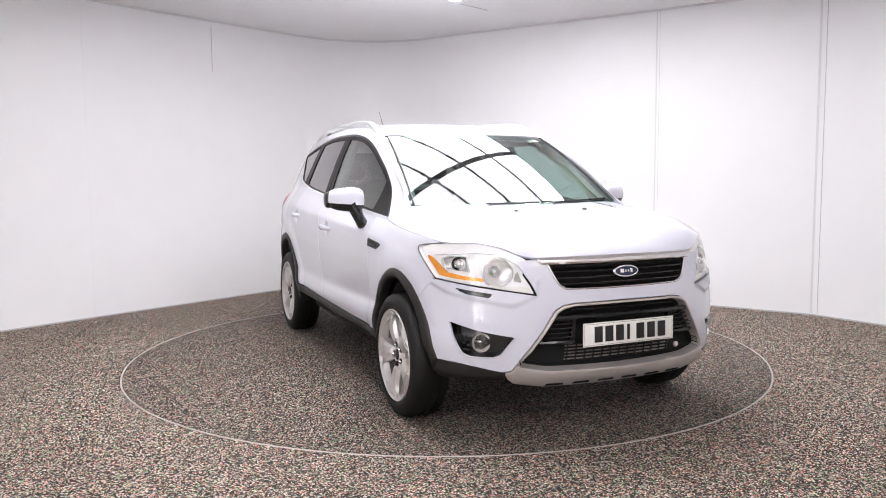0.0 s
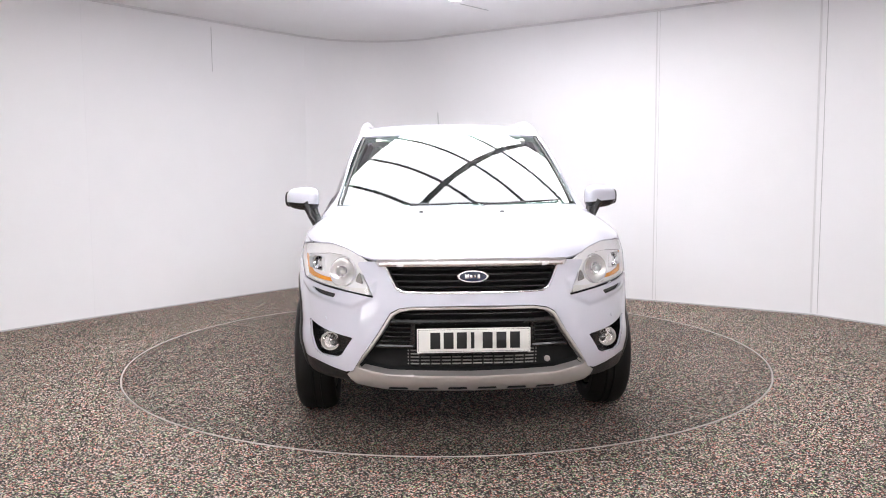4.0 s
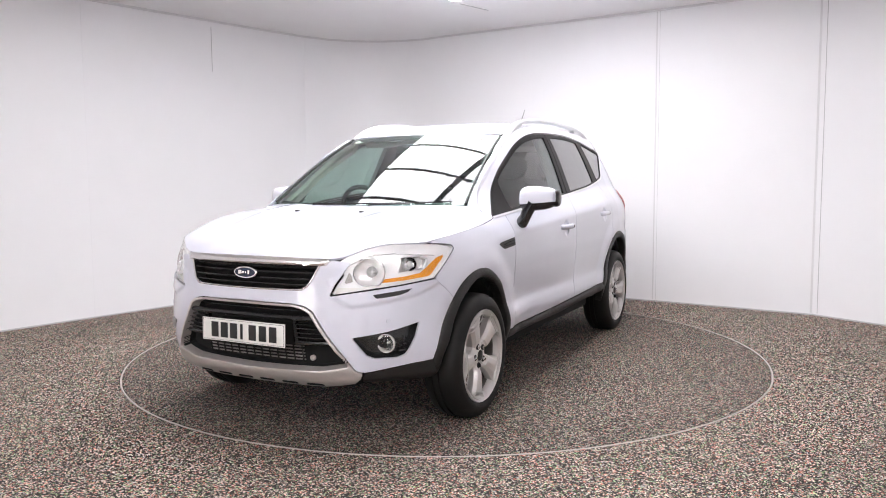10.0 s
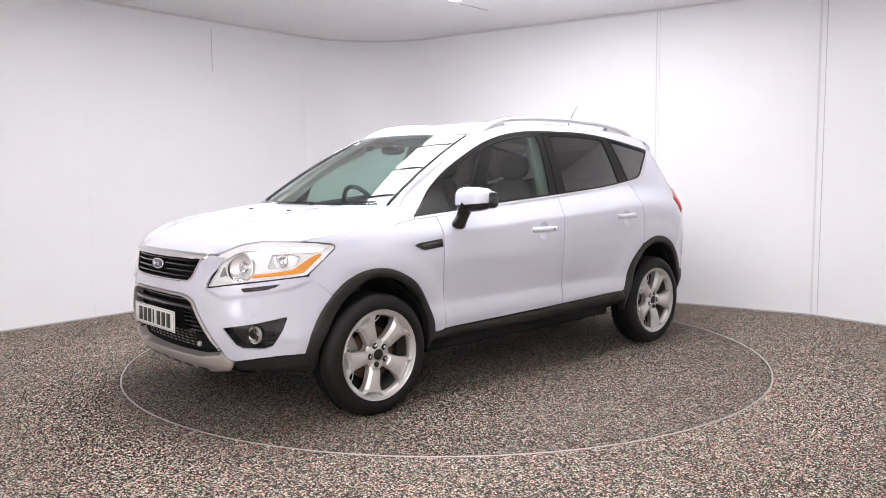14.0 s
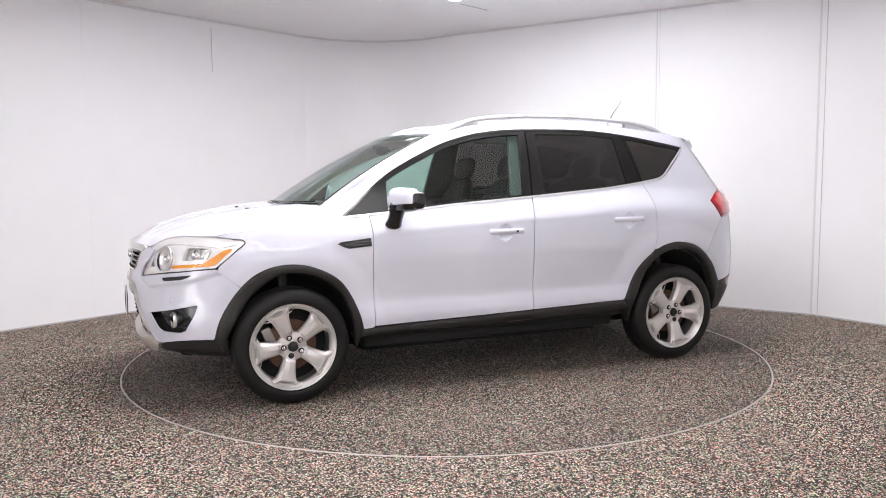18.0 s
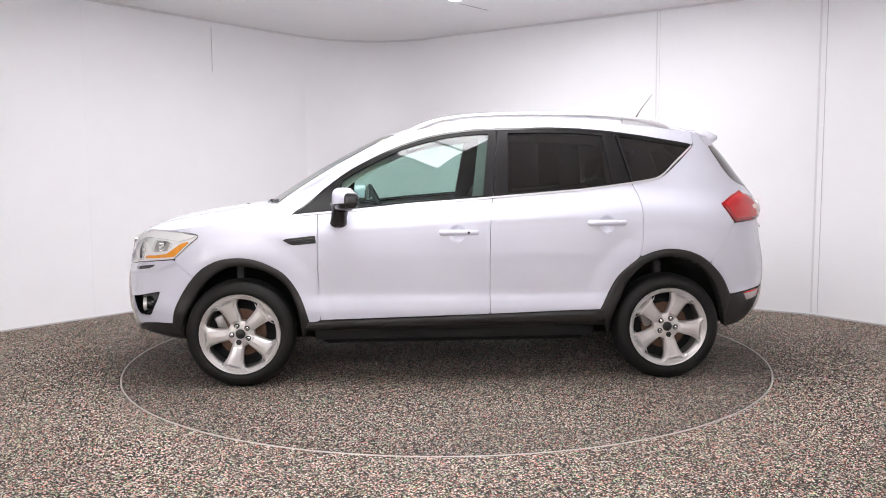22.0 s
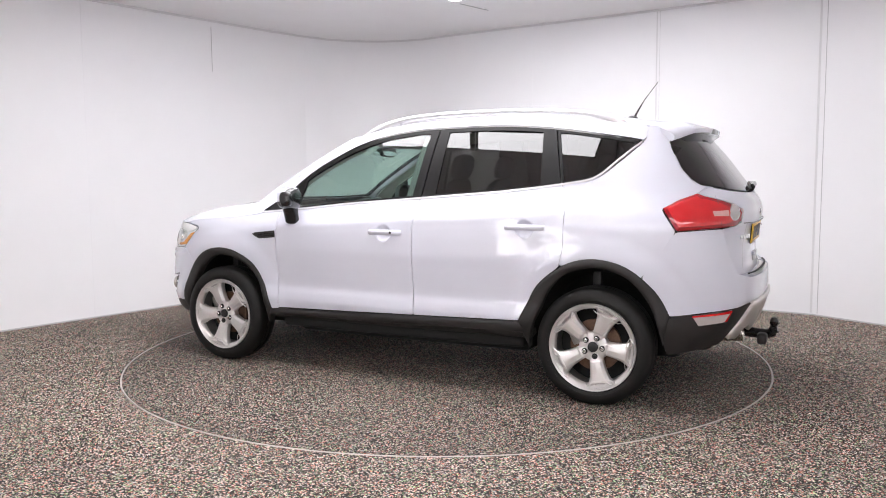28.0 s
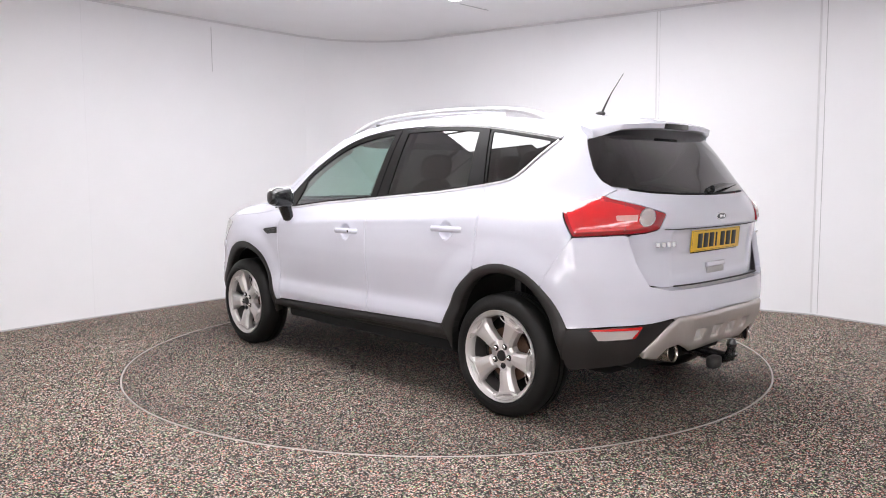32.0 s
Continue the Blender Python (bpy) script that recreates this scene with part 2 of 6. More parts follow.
wall_side_left = [(-3.7, -7.3), (-4.85, -5.0), (-4.95, -2.2), (-4.35, 0.06)]

WALL_LINES = [[(x * 1.0094, (y + 5.7255) * 1.0094 - 5.7255) for x, y in q] for q in (wall_left_pts, wall_corner_pts, wall_right_pts, wall_right_end, wall_side_right, wall_back, wall_side_left)]
wall_left_pts, wall_corner_pts, wall_right_pts, wall_right_end, wall_side_right, wall_back, wall_side_left = WALL_LINES


def wall(name, pts, label):
    """An upright wall sheet of real thickness along a line on the floor."""
    n = len(pts)
    V, F = [], []
    P = [Vector((x, y, 0)) for x, y in pts]
    for i, p in enumerate(P):
        d = (P[min(i + 1, n - 1)] - P[max(i - 1, 0)]).normalized()
        out = Vector((-d.y, d.x, 0)) * 0.06
        for z in (FLOOR_Z - 0.02, ROOM_H + 0.05):
            V += [p + Vector((0, 0, z)), p + out + Vector((0, 0, z))]
    for i in range(n - 1):
        a, b = 4 * i, 4 * i + 4
        F += [(a, b, b + 2, a + 2), (a + 1, a + 3, b + 3, b + 1), (a + 2, b + 2, b + 3, a + 3), (a, a + 1, b + 1, b)]
    F += [(0, 2, 3, 1), (4 * n - 4, 4 * n - 3, 4 * n - 1, 4 * n - 2)]
    ob = new(name, mesh_from(name, V, F, WALL, True, 30))
    return tagged(ob, label, "wall", kind="structure")


WALLS = [
    wall("wall_left", wall_left_pts, "plain white studio wall of smooth boards"),
    wall("wall_corner", wall_corner_pts, "rounded white studio corner without an edge"),
    wall("wall_right", wall_right_pts, "white studio wall of tall boards with thin joints"),
    wall("wall_right_end", wall_right_end, "white wall boards bending away beside the joint"),
    wall("wall_side_right", wall_side_right, "plain white studio side wall"),
    wall("wall_back", wall_back, "plain white studio back wall"),
    wall("wall_side_left", wall_side_left, "plain white studio side wall"),
]
outline = wall_left_pts[:-1] + wall_corner_pts[:-1] + wall_right_pts[:-1] + wall_right_end[:-1] + wall_side_right[:-1] + wall_back[:-1] + wall_side_left[:-1]

# floor: one carpet sheet round the turntable disc
TURN_R = 2.269


def ring_sheet(name, inner, outer, z, material, n=160):
    V, F = [], []
    for r in (inner, outer):
        for j in range(n):
            t = 2 * math.pi * j / n
            V.append((r * math.cos(t), TURN_Y + r * math.sin(t), z))
    for j in range(n):
        F.append((j, n + j, n + (j + 1) % n, (j + 1) % n))
    return mesh_from(name, V, F, material, False)


tagged(new("floor", ring_sheet("floor", TURN_R + 0.008, 10.0, FLOOR_Z, CARPET)), "speckled grey-black carpet floor with coloured flecks", "floor", kind="structure")

n_out = len(outline)
cv = [(x, y, ROOM_H) for x, y in outline] + [(0, -2, ROOM_H)] + [(x, y, ROOM_H + 0.06) for x, y in outline] + [(0, -2, ROOM_H + 0.06)]
cf = [(i, (i + 1) % n_out, n_out) for i in range(n_out)] + [(n_out + 1 + (i + 1) % n_out, n_out + 1 + i, 2 * n_out + 1) for i in range(n_out)]
ceiling = new("ceiling", mesh_from("ceiling", cv, cf, CEIL, False))
tagged(ceiling, "flat white ceiling with a recessed light field", "ceiling", kind="structure")

# light field: two rows of panels along the left wall's direction, parted by a beam
U_AX, V_AX = Vector((0.623, 0.782, 0)), Vector((-0.782, 0.623, 0))
LIGHT_TURN = math.degrees(math.atan2(U_AX.y, U_AX.x))


def led_panel(glow):
    th = new("ceiling_light")
    bm = bmesh.new()
    box(bm, 0, 0, 0.0, 0.508, 1.136, 0.012, 0.003)
    part("diffuser", bm, glow, th, "glowing white diffuser", smooth=False)
    bm = bmesh.new()
    for sx in (-1, 1):
        box(bm, sx * 0.2635, 0, 0.004, 0.021, 1.164, 0.022, 0.002)
    for sy in (-1, 1):
        box(bm, 0, sy * 0.575, 0.004, 0.548, 0.014, 0.022, 0.002)
    part("frame", bm, BEAM, th, "thin dark metal frame", smooth=False)
    return tagged(th, "large glowing white ceiling light panel in a thin frame", "ceiling light", "ceiling light panels")


first_panel = led_panel(LED)
panel_n = 0
for row_v in (0.44, -0.78):
    for k in range(6):
        c = U_AX * (1.16 - 0.55 * k) + V_AX * row_v
        m = pose(c.x, c.y, ROOM_H - 0.012, 0, 0, LIGHT_TURN)
        if panel_n == 0:
            first_panel.matrix_basis = m
        else:
            copy_thing(first_panel, m)
        panel_n += 1
bm = bmesh.new()
box(bm, 0, 0, 0, 3.3, 0.045, 0.05, 0.004)
beam = part("ceiling_beam", bm, BEAM, None, smooth=False)
# two unseen panel rows, added as fill for the car's upright faces
fill_panel = led_panel(LED_FILL)
fill_panel.matrix_basis = pose(-2.5, -5.3, ROOM_H - 0.012, 0, 0, 90)
for row_y in (-5.3, -6.5):
    for k in range(5):
        if (row_y, k) != (-5.3, 0):
            copy_thing(fill_panel, pose(-2.5 + 1.25 * k, row_y, ROOM_H - 0.012, 0, 0, 90))
bc = U_AX * -0.215 + V_AX * -0.17
beam.matrix_basis = pose(bc.x, bc.y, ROOM_H - 0.028, 0, 0, LIGHT_TURN)
tagged(beam, "narrow dark beam between the ceiling light rows", "beam")


# upright light panels on the wall behind the camera, mirrored in the paint


def wall_light(x, y, z, turn):
    th = new("wall_light")
    bm = bmesh.new()
    box(bm, 0, 0, 0, 0.58, 0.012, 0.54, 0.003)
    part("diffuser", bm, LED_WALL, th, "glowing white diffuser", smooth=False)
    bm = bmesh.new()
    for sx in (-1, 1):
        box(bm, sx * 0.30, 0.004, 0, 0.022, 0.03, 0.60, 0.003)
    for sz in (-1, 1):
        box(bm, 0, 0.004, sz * 0.286, 0.58, 0.03, 0.022, 0.003)
    part("frame", bm, RIM_METAL, th, "thin metal frame", smooth=False)
    th.matrix_basis = pose(x, y, z, 0, 0, turn)
    return tagged(th, "glowing white wall light panel in a metal frame", "wall light", "wall light panels")


first_wall_light = wall_light(-4.395, -5.938, 0.42, -63.4)
for x, y, turn in ((-4.395, -5.938, -63.4), (-4.060, -6.606, -63.4)):
    for z in (0.42, 1.10, 1.78):
        if (x, z) != (-4.395, 0.42):
            copy_thing(first_wall_light, pose(x, y, z, 0, 0, turn))


# wall joints, coving and skirting
def along(pts, s):
    """The point s metres along a line, and its direction."""
    for (a, b) in zip(pts, pts[1:]):
        A, B = Vector((*a, 0)), Vector((*b, 0))
        L = (B - A).length
        if s <= L:
            return A + (B - A) * (s / L), (B - A).normalized()
        s -= L
    return B, (B - A).normalized()


def joint(pts, x, y, z0, z1, material, parent, name="joint_strip", wide=0.012):
    """An upright strip that covers a board joint, a little proud of the wall."""
    best = min(((along(pts, k * 0.01), k) for k in range(1, 600)), key=lambda q: (q[0][0].x - x) ** 2 + (q[0][0].y - y) ** 2)[0]
    p, d = best
    inward = Vector((d.y, -d.x, 0))
    bm = bmesh.new()
    box(bm, 0, 0, (z0 + z1) / 2, wide, 0.003 if material is not WALL else 0.0018, z1 - z0, 0.0006)
    m = Matrix.Translation(p + inward * 0.0015) @ Matrix.Rotation(math.atan2(d.y, d.x), 4, "Z")
    bmesh.ops.transform(bm, matrix=m, verts=bm.verts)
    return part(name, bm, material, parent, smooth=False)


def strip_along(name, pts, z0, z1, depth, material, label, category):
    """A trim strip that follows a wall line on its room side."""
    n = len(pts)
    P = [Vector((x, y, 0)) for x, y in pts]
    V, F = [], []
    for i, p in enumerate(P):
        d = (P[min(i + 1, n - 1)] - P[max(i - 1, 0)]).normalized()
        inn = Vector((d.y, -d.x, 0))
        a, b = p + inn * 0.001, p + inn * depth
        V += [(a.x, a.y, z0), (b.x, b.y, z0), (b.x, b.y, z1), (a.x, a.y, z1)]
    for i in range(n - 1):
        for j in range(4):
            F.append((4 * i + j, 4 * i + 4 + j, 4 * i + 4 + (j + 1) % 4, 4 * i + (j + 1) % 4))
    F += [(0, 1, 2, 3), (4 * n - 1, 4 * n - 2, 4 * n - 3, 4 * n - 4)]
    return tagged(new(name, mesh_from(name, V, F, material, False)), label, category, kind="structure")


seen_line = wall_left_pts[:-1] + wall_corner_pts[:-1] + wall_right_pts[:-1] + wall_right_end
strip_along("trim", seen_line, ROOM_H - 0.022, ROOM_H, 0.014, SEAM, "thin white ceiling edge trim", "trim")
strip_along("baseboard", seen_line, FLOOR_Z, FLOOR_Z + 0.012, 0.006, SEAM_DARK, "thin dark gap strip along the floor", "trim")
WALL_L, WALL_C, WALL_R, WALL_E = WALLS[:4]
joint(wall_right_pts, 2.096, 2.18, 0.01, ROOM_H - 0.02, SEAM, WALL_R, wide=0.014)
joint(wall_right_pts, 2.119, 2.165, 0.01, ROOM_H - 0.02, SEAM_DARK, WALL_R, "joint_gap", wide=0.002)
joint(wall_right_pts, 0.93, 2.91, 0.01, ROOM_H - 0.02, WALL, WALL_R, wide=0.016)
joint(wall_right_pts, 3.325, 1.32, 0.01, ROOM_H - 0.02, SEAM, WALL_R, wide=0.018)
joint(wall_right_end, 3.345, 1.302, 0.01, ROOM_H - 0.02, SEAM_DARK, WALL_E, "joint_gap", wide=0.006)
joint(wall_left_pts, -3.243, 1.46, 0.01, ROOM_H - 0.02, WALL, WALL_L, wide=0.010)
joint(wall_left_pts, -2.384, 2.538, 2.40, 2.86, SEAM_DARK, WALL_L, "joint_gap", wide=0.006)
# a ceiling board joint beside the light field
bm = bmesh.new()
box(bm, 0, 0, 0, 0.42, 0.006, 0.006, 0.001)
cj = part("ceiling_joint", bm, SEAM_DARK, ceiling, smooth=False)
cj.matrix_basis = pose(0.30, 2.05, ROOM_H - 0.004, 0, 0, 47)

# ---------------------------------------------------------------- the turntable
turntable = new("turntable")
V, F = lathe([(0.0, 0.0), (TURN_R - 0.008, 0.0), (TURN_R - 0.008, -0.05)], 160, "z")
# the disc's darker colour carries the shade under and round the car
part_mesh("disc", mesh_from("disc", V, F, CARPET_T_SHADED, False), turntable, "speckled carpet disc, darkened for the car's shade")
V, F = lathe([(TURN_R - 0.0052, -0.05), (TURN_R - 0.0052, -0.003), (TURN_R - 0.0038, 0.0012), (TURN_R - 0.0018, 0.0028), (TURN_R + 0.0018, 0.0028), (TURN_R + 0.0038, 0.0012), (TURN_R + 0.0052, -0.003), (TURN_R + 0.0052, -0.05)], 200, "z")
part_mesh("edge_ring", mesh_from("edge_ring", V, F, RIM_METAL), turntable, "thin pale metal edge ring")
turntable.location = (0, TURN_Y, FLOOR_Z)
tagged(turntable, "round carpeted turntable with a thin pale metal rim", "turntable")

# ---------------------------------------------------------------- the car's surfaces
car = new("car")
tagged(car, "white compact crossover car with black plastic cladding and alloy wheels", "car")


def curve(pts):
    """A smooth monotone curve through points of rising first value."""
    xs = np.array([p[0] for p in pts], float)
    ys = np.array([p[1] for p in pts], float)
    h = np.diff(xs)
    d = np.diff(ys) / h
    m = np.zeros(len(xs))
    m[0], m[-1] = d[0], d[-1]
    for i in range(1, len(xs) - 1):
        if d[i - 1] * d[i] > 0:
            w1, w2 = 2 * h[i] + h[i - 1], h[i] + 2 * h[i - 1]
            m[i] = (w1 + w2) / (w1 / d[i - 1] + w2 / d[i])

    def f(x):
        x = np.asarray(x, float)
        q = np.clip(x, xs[0], xs[-1])
        k = np.clip(np.searchsorted(xs, q, side="right") - 1, 0, len(xs) - 2)
        s = (q - xs[k]) / h[k]
        return ((2 * s ** 3 - 3 * s ** 2 + 1) * ys[k] + (s ** 3 - 2 * s ** 2 + s) * h[k] * m[k]
                + (-2 * s ** 3 + 3 * s ** 2) * ys[k + 1] + (s ** 3 - s ** 2) * h[k] * m[k + 1])
    return f


side_w = curve([(0.20, 0.845), (0.32, 0.872), (0.40, 0.892), (0.46, 0.902), (0.50, 0.900), (0.555, 0.894), (0.62, 0.897), (0.72, 0.906), (0.82, 0.913), (0.90, 0.911), (0.945, 0.9075), (0.960, 0.906),
                (0.980, 0.903), (1.06, 0.885), (1.12, 0.866), (1.30, 0.845), (1.66, 0.83)])
upper_w = curve([(0.80, 0.960), (0.96, 0.9055), (1.00, 0.890), (1.12, 0.843), (1.30, 0.7735), (1.48, 0.694), (1.58, 0.640), (1.63, 0.606), (1.66, 0.580)])
front_x = curve([(0.18, 2.02), (0.26, 2.08), (0.33, 2.145), (0.42, 2.168), (0.55, 2.185), (0.66, 2.190), (0.76, 2.182), (0.84, 2.172), (0.90, 2.155), (1.05, 2.10)])
rear_x = curve([(0.18, 1.99), (0.30, 2.06), (0.40, 2.12), (0.50, 2.16), (0.60, 2.183), (0.68, 2.180), (0.76, 2.168), (0.88, 2.150), (1.0, 2.140), (1.07, 2.136),
                (1.13, 2.118), (1.19, 2.075), (1.26, 2.02), (1.40, 1.915), (1.52, 1.81), (1.62, 1.73)])
gate_x = curve([(0.70, 2.115), (0.76, 2.113), (0.88, 2.112), (1.0, 2.130), (1.07, 2.136), (1.30, 2.136)])
FX0, RX0, NR = 1.35, -1.40, 3.0
nose_n = curve([(0.2, 3.0), (0.50, 3.0), (0.72, 2.7), (0.86, 2.5), (1.1, 2.45)])   # how square the nose is by height


def base_w(x, z):
    q = np.clip(x, RX0, 1.1) + 0.3
    st = lambda a, b: np.clip((z - a) / (b - a), 0, 1) ** 2 * (3 - 2 * np.clip((z - a) / (b - a), 0, 1))
    rise = np.interp(np.clip(x, -2.2, 1.2), [-2.2, -1.7, -1.0, 0.0, 0.75, 1.2], [0.03, 0.055, 0.085, 0.040, -0.002, -0.04])
    z0 = z
    z = z - rise * st(0.80, 0.93)
    t = -0.030 * (q / 1.3) ** 2
    wgt = np.clip((z0 - 0.95) / 0.30, 0, 1)
    wgt = wgt * wgt * (3 - 2 * wgt)
    gh = -0.060 * np.clip(q, 0, None) ** 2 * wgt - 0.008 * np.clip(-q, 0, None) ** 2 * wgt
    flare = 0.0
    for ax, az, ra in ((1.345, 0.36, 0.46), (-1.345, 0.38, 0.47)):
        r = np.hypot(x - ax, z0 - az)
        s = np.clip((r - ra) / 0.12, 0, 1)
        flare = flare + 0.012 * (1 - s * s * (3 - 2 * s))
    a, b = side_w(z), upper_w(z0 - rise * st(0.80, 0.93) * (1 - st(0.98, 1.14)))
    soft = 0.005 + 0.02 * np.clip((np.abs(x - 0.2) - 0.9) / 0.5, 0, 1)   # a crisp crease along the doors, softer at the ends
    k = np.clip(0.5 + 0.5 * (b - a) / soft, 0, 1)
    return b * (1 - k) + a * k - soft * k * (1 - k) * 0.5 + t + gh + flare


def body_y(x, z):
    """Half width of the body at x, z."""
    x, z = np.broadcast_arrays(np.asarray(x, float), np.asarray(z, float))
    w = base_w(x, z)
    a = np.clip((x - FX0) / (front_x(z) - FX0), 0, 0.9999)
    b = np.clip((RX0 - x) / (rear_x(z) + RX0), 0, 0.9999)
    k = nose_n(z)
    return w * (1 - a ** k) ** (1 / k) * (1 - b ** NR) ** (1 / NR)


def side_surf(p):
    x, z = p[:, 0], p[:, 1]
    return np.stack([x, body_y(x, z), z], 1)


WRAP = 0.85


def polar(n, th):
    c, s = np.abs(np.cos(th)), np.abs(np.sin(th))
    r = (c ** n + s ** n) ** (-1 / n)
    return r * c, r * np.sin(th)


def front_surf(p):
    th, z = p[:, 0] / WRAP, p[:, 1]
    c, s = polar(nose_n(z), th)
    x = FX0 + (front_x(z) - FX0) * c
    return np.stack([x, base_w(x, z) * s, z], 1)


def rear_surf(p):
    th, z = p[:, 0] / WRAP, p[:, 1]
    c, s = polar(NR, th)
    x = RX0 - (rear_x(z) + RX0) * c
    return np.stack([x, base_w(x, z) * s, z], 1)


def fy(y, z):
    """A place on the front wrap by its y."""
    k = float(nose_n(z))
    q = min(0.9999, y / float(base_w(np.float64(1.95), np.float64(z))))
    return (math.atan2(q, (1 - q ** k) ** (1 / k)) * WRAP, z)


def fx(x, z):
    k = float(nose_n(z))
    q = min(0.9999, max(0, (x - FX0) / (float(front_x(z)) - FX0)))
    return (math.atan2((1 - q ** k) ** (1 / k), q) * WRAP, z)


def ry(y, z):
    """A place on the rear wrap by its y."""
    q = min(0.9999, y / float(base_w(np.float64(-1.95), np.float64(z))))
    return (math.atan2(q, (1 - q ** NR) ** (1 / NR)) * WRAP, z)


def rx(x, z):
    q = min(0.9999, max(0, (RX0 - x) / (float(rear_x(z)) + RX0)))
    return (math.atan2((1 - q ** NR) ** (1 / NR), q) * WRAP, z)


def both(half):
    """A symmetric outline from its half, which starts and ends on the centre line."""
    return list(half) + [(-u, v) for u, v in reversed(half) if abs(u) > 1e-6]


def poly_dist(pts, poly):
    """Signed distance of points to a polygon's edge, negative inside."""
    P = np.asarray(poly, float)
    Q = np.roll(P, -1, axis=0)
    d2 = np.full(len(pts), 1e9)
    inside = np.zeros(len(pts), bool)
    for (ax, ay), (bx, by) in zip(P, Q):
        ex, ey = bx - ax, by - ay
        t = np.clip(((pts[:, 0] - ax) * ex + (pts[:, 1] - ay) * ey) / max(ex * ex + ey * ey, 1e-12), 0, 1)
        d2 = np.minimum(d2, (pts[:, 0] - ax - t * ex) ** 2 + (pts[:, 1] - ay - t * ey) ** 2)
        cond = (ay > pts[:, 1]) != (by > pts[:, 1])
        if ey != 0:
            inside ^= cond & (pts[:, 0] < ex * (pts[:, 1] - ay) / ey + ax)
    d = np.sqrt(d2)
    return np.where(inside, -d, d)


def smooth_poly(pts, n=6, keep=()):
    """Rounds an open line of points by a Catmull-Rom curve."""
    P = [Vector((p[0], p[1], 0)) for p in pts]
    out = []
    for i in range(len(P) - 1):
        p0, p1, p2, p3 = P[max(i - 1, 0)], P[i], P[i + 1], P[min(i + 2, len(P) - 1)]
        for k in range(n):
            t = k / n
            q = 0.5 * (2 * p1 + (p2 - p0) * t + (2 * p0 - 5 * p1 + 4 * p2 - p3) * t * t + (3 * p1 - p0 - 3 * p2 + p3) * t ** 3)
            out.append((q.x, q.y))
    out.append((P[-1].x, P[-1].y))
    return out


def patch(surf, poly, step=0.014, gap=0.0, holes=(), thick=0.012, offset=0.0, bulge=None, mirror=False, flip=False, field=None):
    """A trimmed piece of a surface with edges turned inward: verts, faces.
    gap: how far it stays off its outline; offset: how far it stands proud; bulge: height by distance from the outline."""
    P = np.asarray(poly, float)
    lo, hi = P.min(0) - step, P.max(0) + step
    nu, nv = max(3, int((hi[0] - lo[0]) / step) + 1), max(3, int((hi[1] - lo[1]) / step) + 1)
    uu, vv = np.linspace(lo[0], hi[0], nu), np.linspace(lo[1], hi[1], nv)
    g = np.stack(np.meshgrid(uu, vv, indexing="ij"), -1).reshape(-1, 2)
    d = poly_dist(g, poly) + gap
    for h in holes:
        d = np.maximum(d, -poly_dist(g, h) + gap)
    d = np.where(np.abs(d) < step * 0.03, -step * 0.03, d)
    idx = np.arange(nu * nv).reshape(nu, nv)
    tris = []
    A, B, C, D = idx[:-1, :-1].ravel(), idx[1:, :-1].ravel(), idx[1:, 1:].ravel(), idx[:-1, 1:].ravel()
    alt = ((np.arange(nu - 1)[:, None] + np.arange(nv - 1)[None]) % 2).ravel().astype(bool)
    t1 = np.where(alt[:, None], np.stack([A, B, C], 1), np.stack([A, B, D], 1))
    t2 = np.where(alt[:, None], np.stack([A, C, D], 1), np.stack([B, C, D], 1))
    T = np.concatenate([t1, t2])
    ins = d[T] < 0
    T = T[ins.any(1)]
    pts = [tuple(q) for q in g]
    cut = {}

    def cross(i, j):
        key = (i, j) if i < j else (j, i)
        if key not in cut:
            i0, j0 = key
            s = d[i0] / (d[i0] - d[j0])
            pts.append(tuple(g[i0] + (g[j0] - g[i0]) * s))
            cut[key] = len(pts) - 1
        return cut[key]

    faces = []
    for a, b, c in T.tolist():
        k = [(a, d[a] < 0), (b, d[b] < 0), (c, d[c] < 0)]
        m = sum(q[1] for q in k)
        if m == 3:
            faces.append((a, b, c))
            continue
        out = []
        for q in range(3):
            i, si = k[q]
            j, sj = k[(q + 1) % 3]
            if si:
                out.append(i)
            if si != sj:
                out.append(cross(i, j))
        faces.append(tuple(out))
    used = sorted({i for f in faces for i in f})
    re = {o: n for n, o in enumerate(used)}
    uv = np.array([pts[i] for i in used])
    faces = [tuple(re[i] for i in f) for f in faces]
    e = 1e-4
    X = surf(uv)
    du = surf(uv + [e, 0]) - surf(uv - [e, 0])
    dv = surf(uv + [0, e]) - surf(uv - [0, e])
    N = np.cross(du, dv)
    N /= np.maximum(np.linalg.norm(N, axis=1, keepdims=True), 1e-12)
    cen = np.array([0.0, 0.0, 0.75])
    sgn = np.sign(((X - cen) * N).sum(1).mean())
    N *= sgn
    if sgn < 0:
        faces = [tuple(reversed(f)) for f in faces]
    off = np.full(len(X), offset)
    if bulge is not None:
        dd = poly_dist(uv, poly)
        for h in holes:
            dd = np.maximum(dd, -poly_dist(uv, h))
        off = off + bulge(-dd)
    if field is not None:
        off = off + field(uv)
    X = X + N * off[:, None]
    if thick:
        cnt = {}
        for f in faces:
            for i in range(len(f)):
                k = (f[i], f[(i + 1) % len(f)])
                cnt[k] = 1
        edge = [(a, b) for a, b in cnt if (b, a) not in cnt]
        vs = sorted({v for ee in edge for v in ee})
        base = len(X)
        mp = {v: base + n for n, v in enumerate(vs)}
        X = np.concatenate([X, X[vs] - N[vs] * thick])
        faces += [(b, a, mp[a], mp[b]) for a, b in edge]
    if mirror:
        X = X * [1, -1, 1]
        faces = [tuple(reversed(f)) for f in faces]
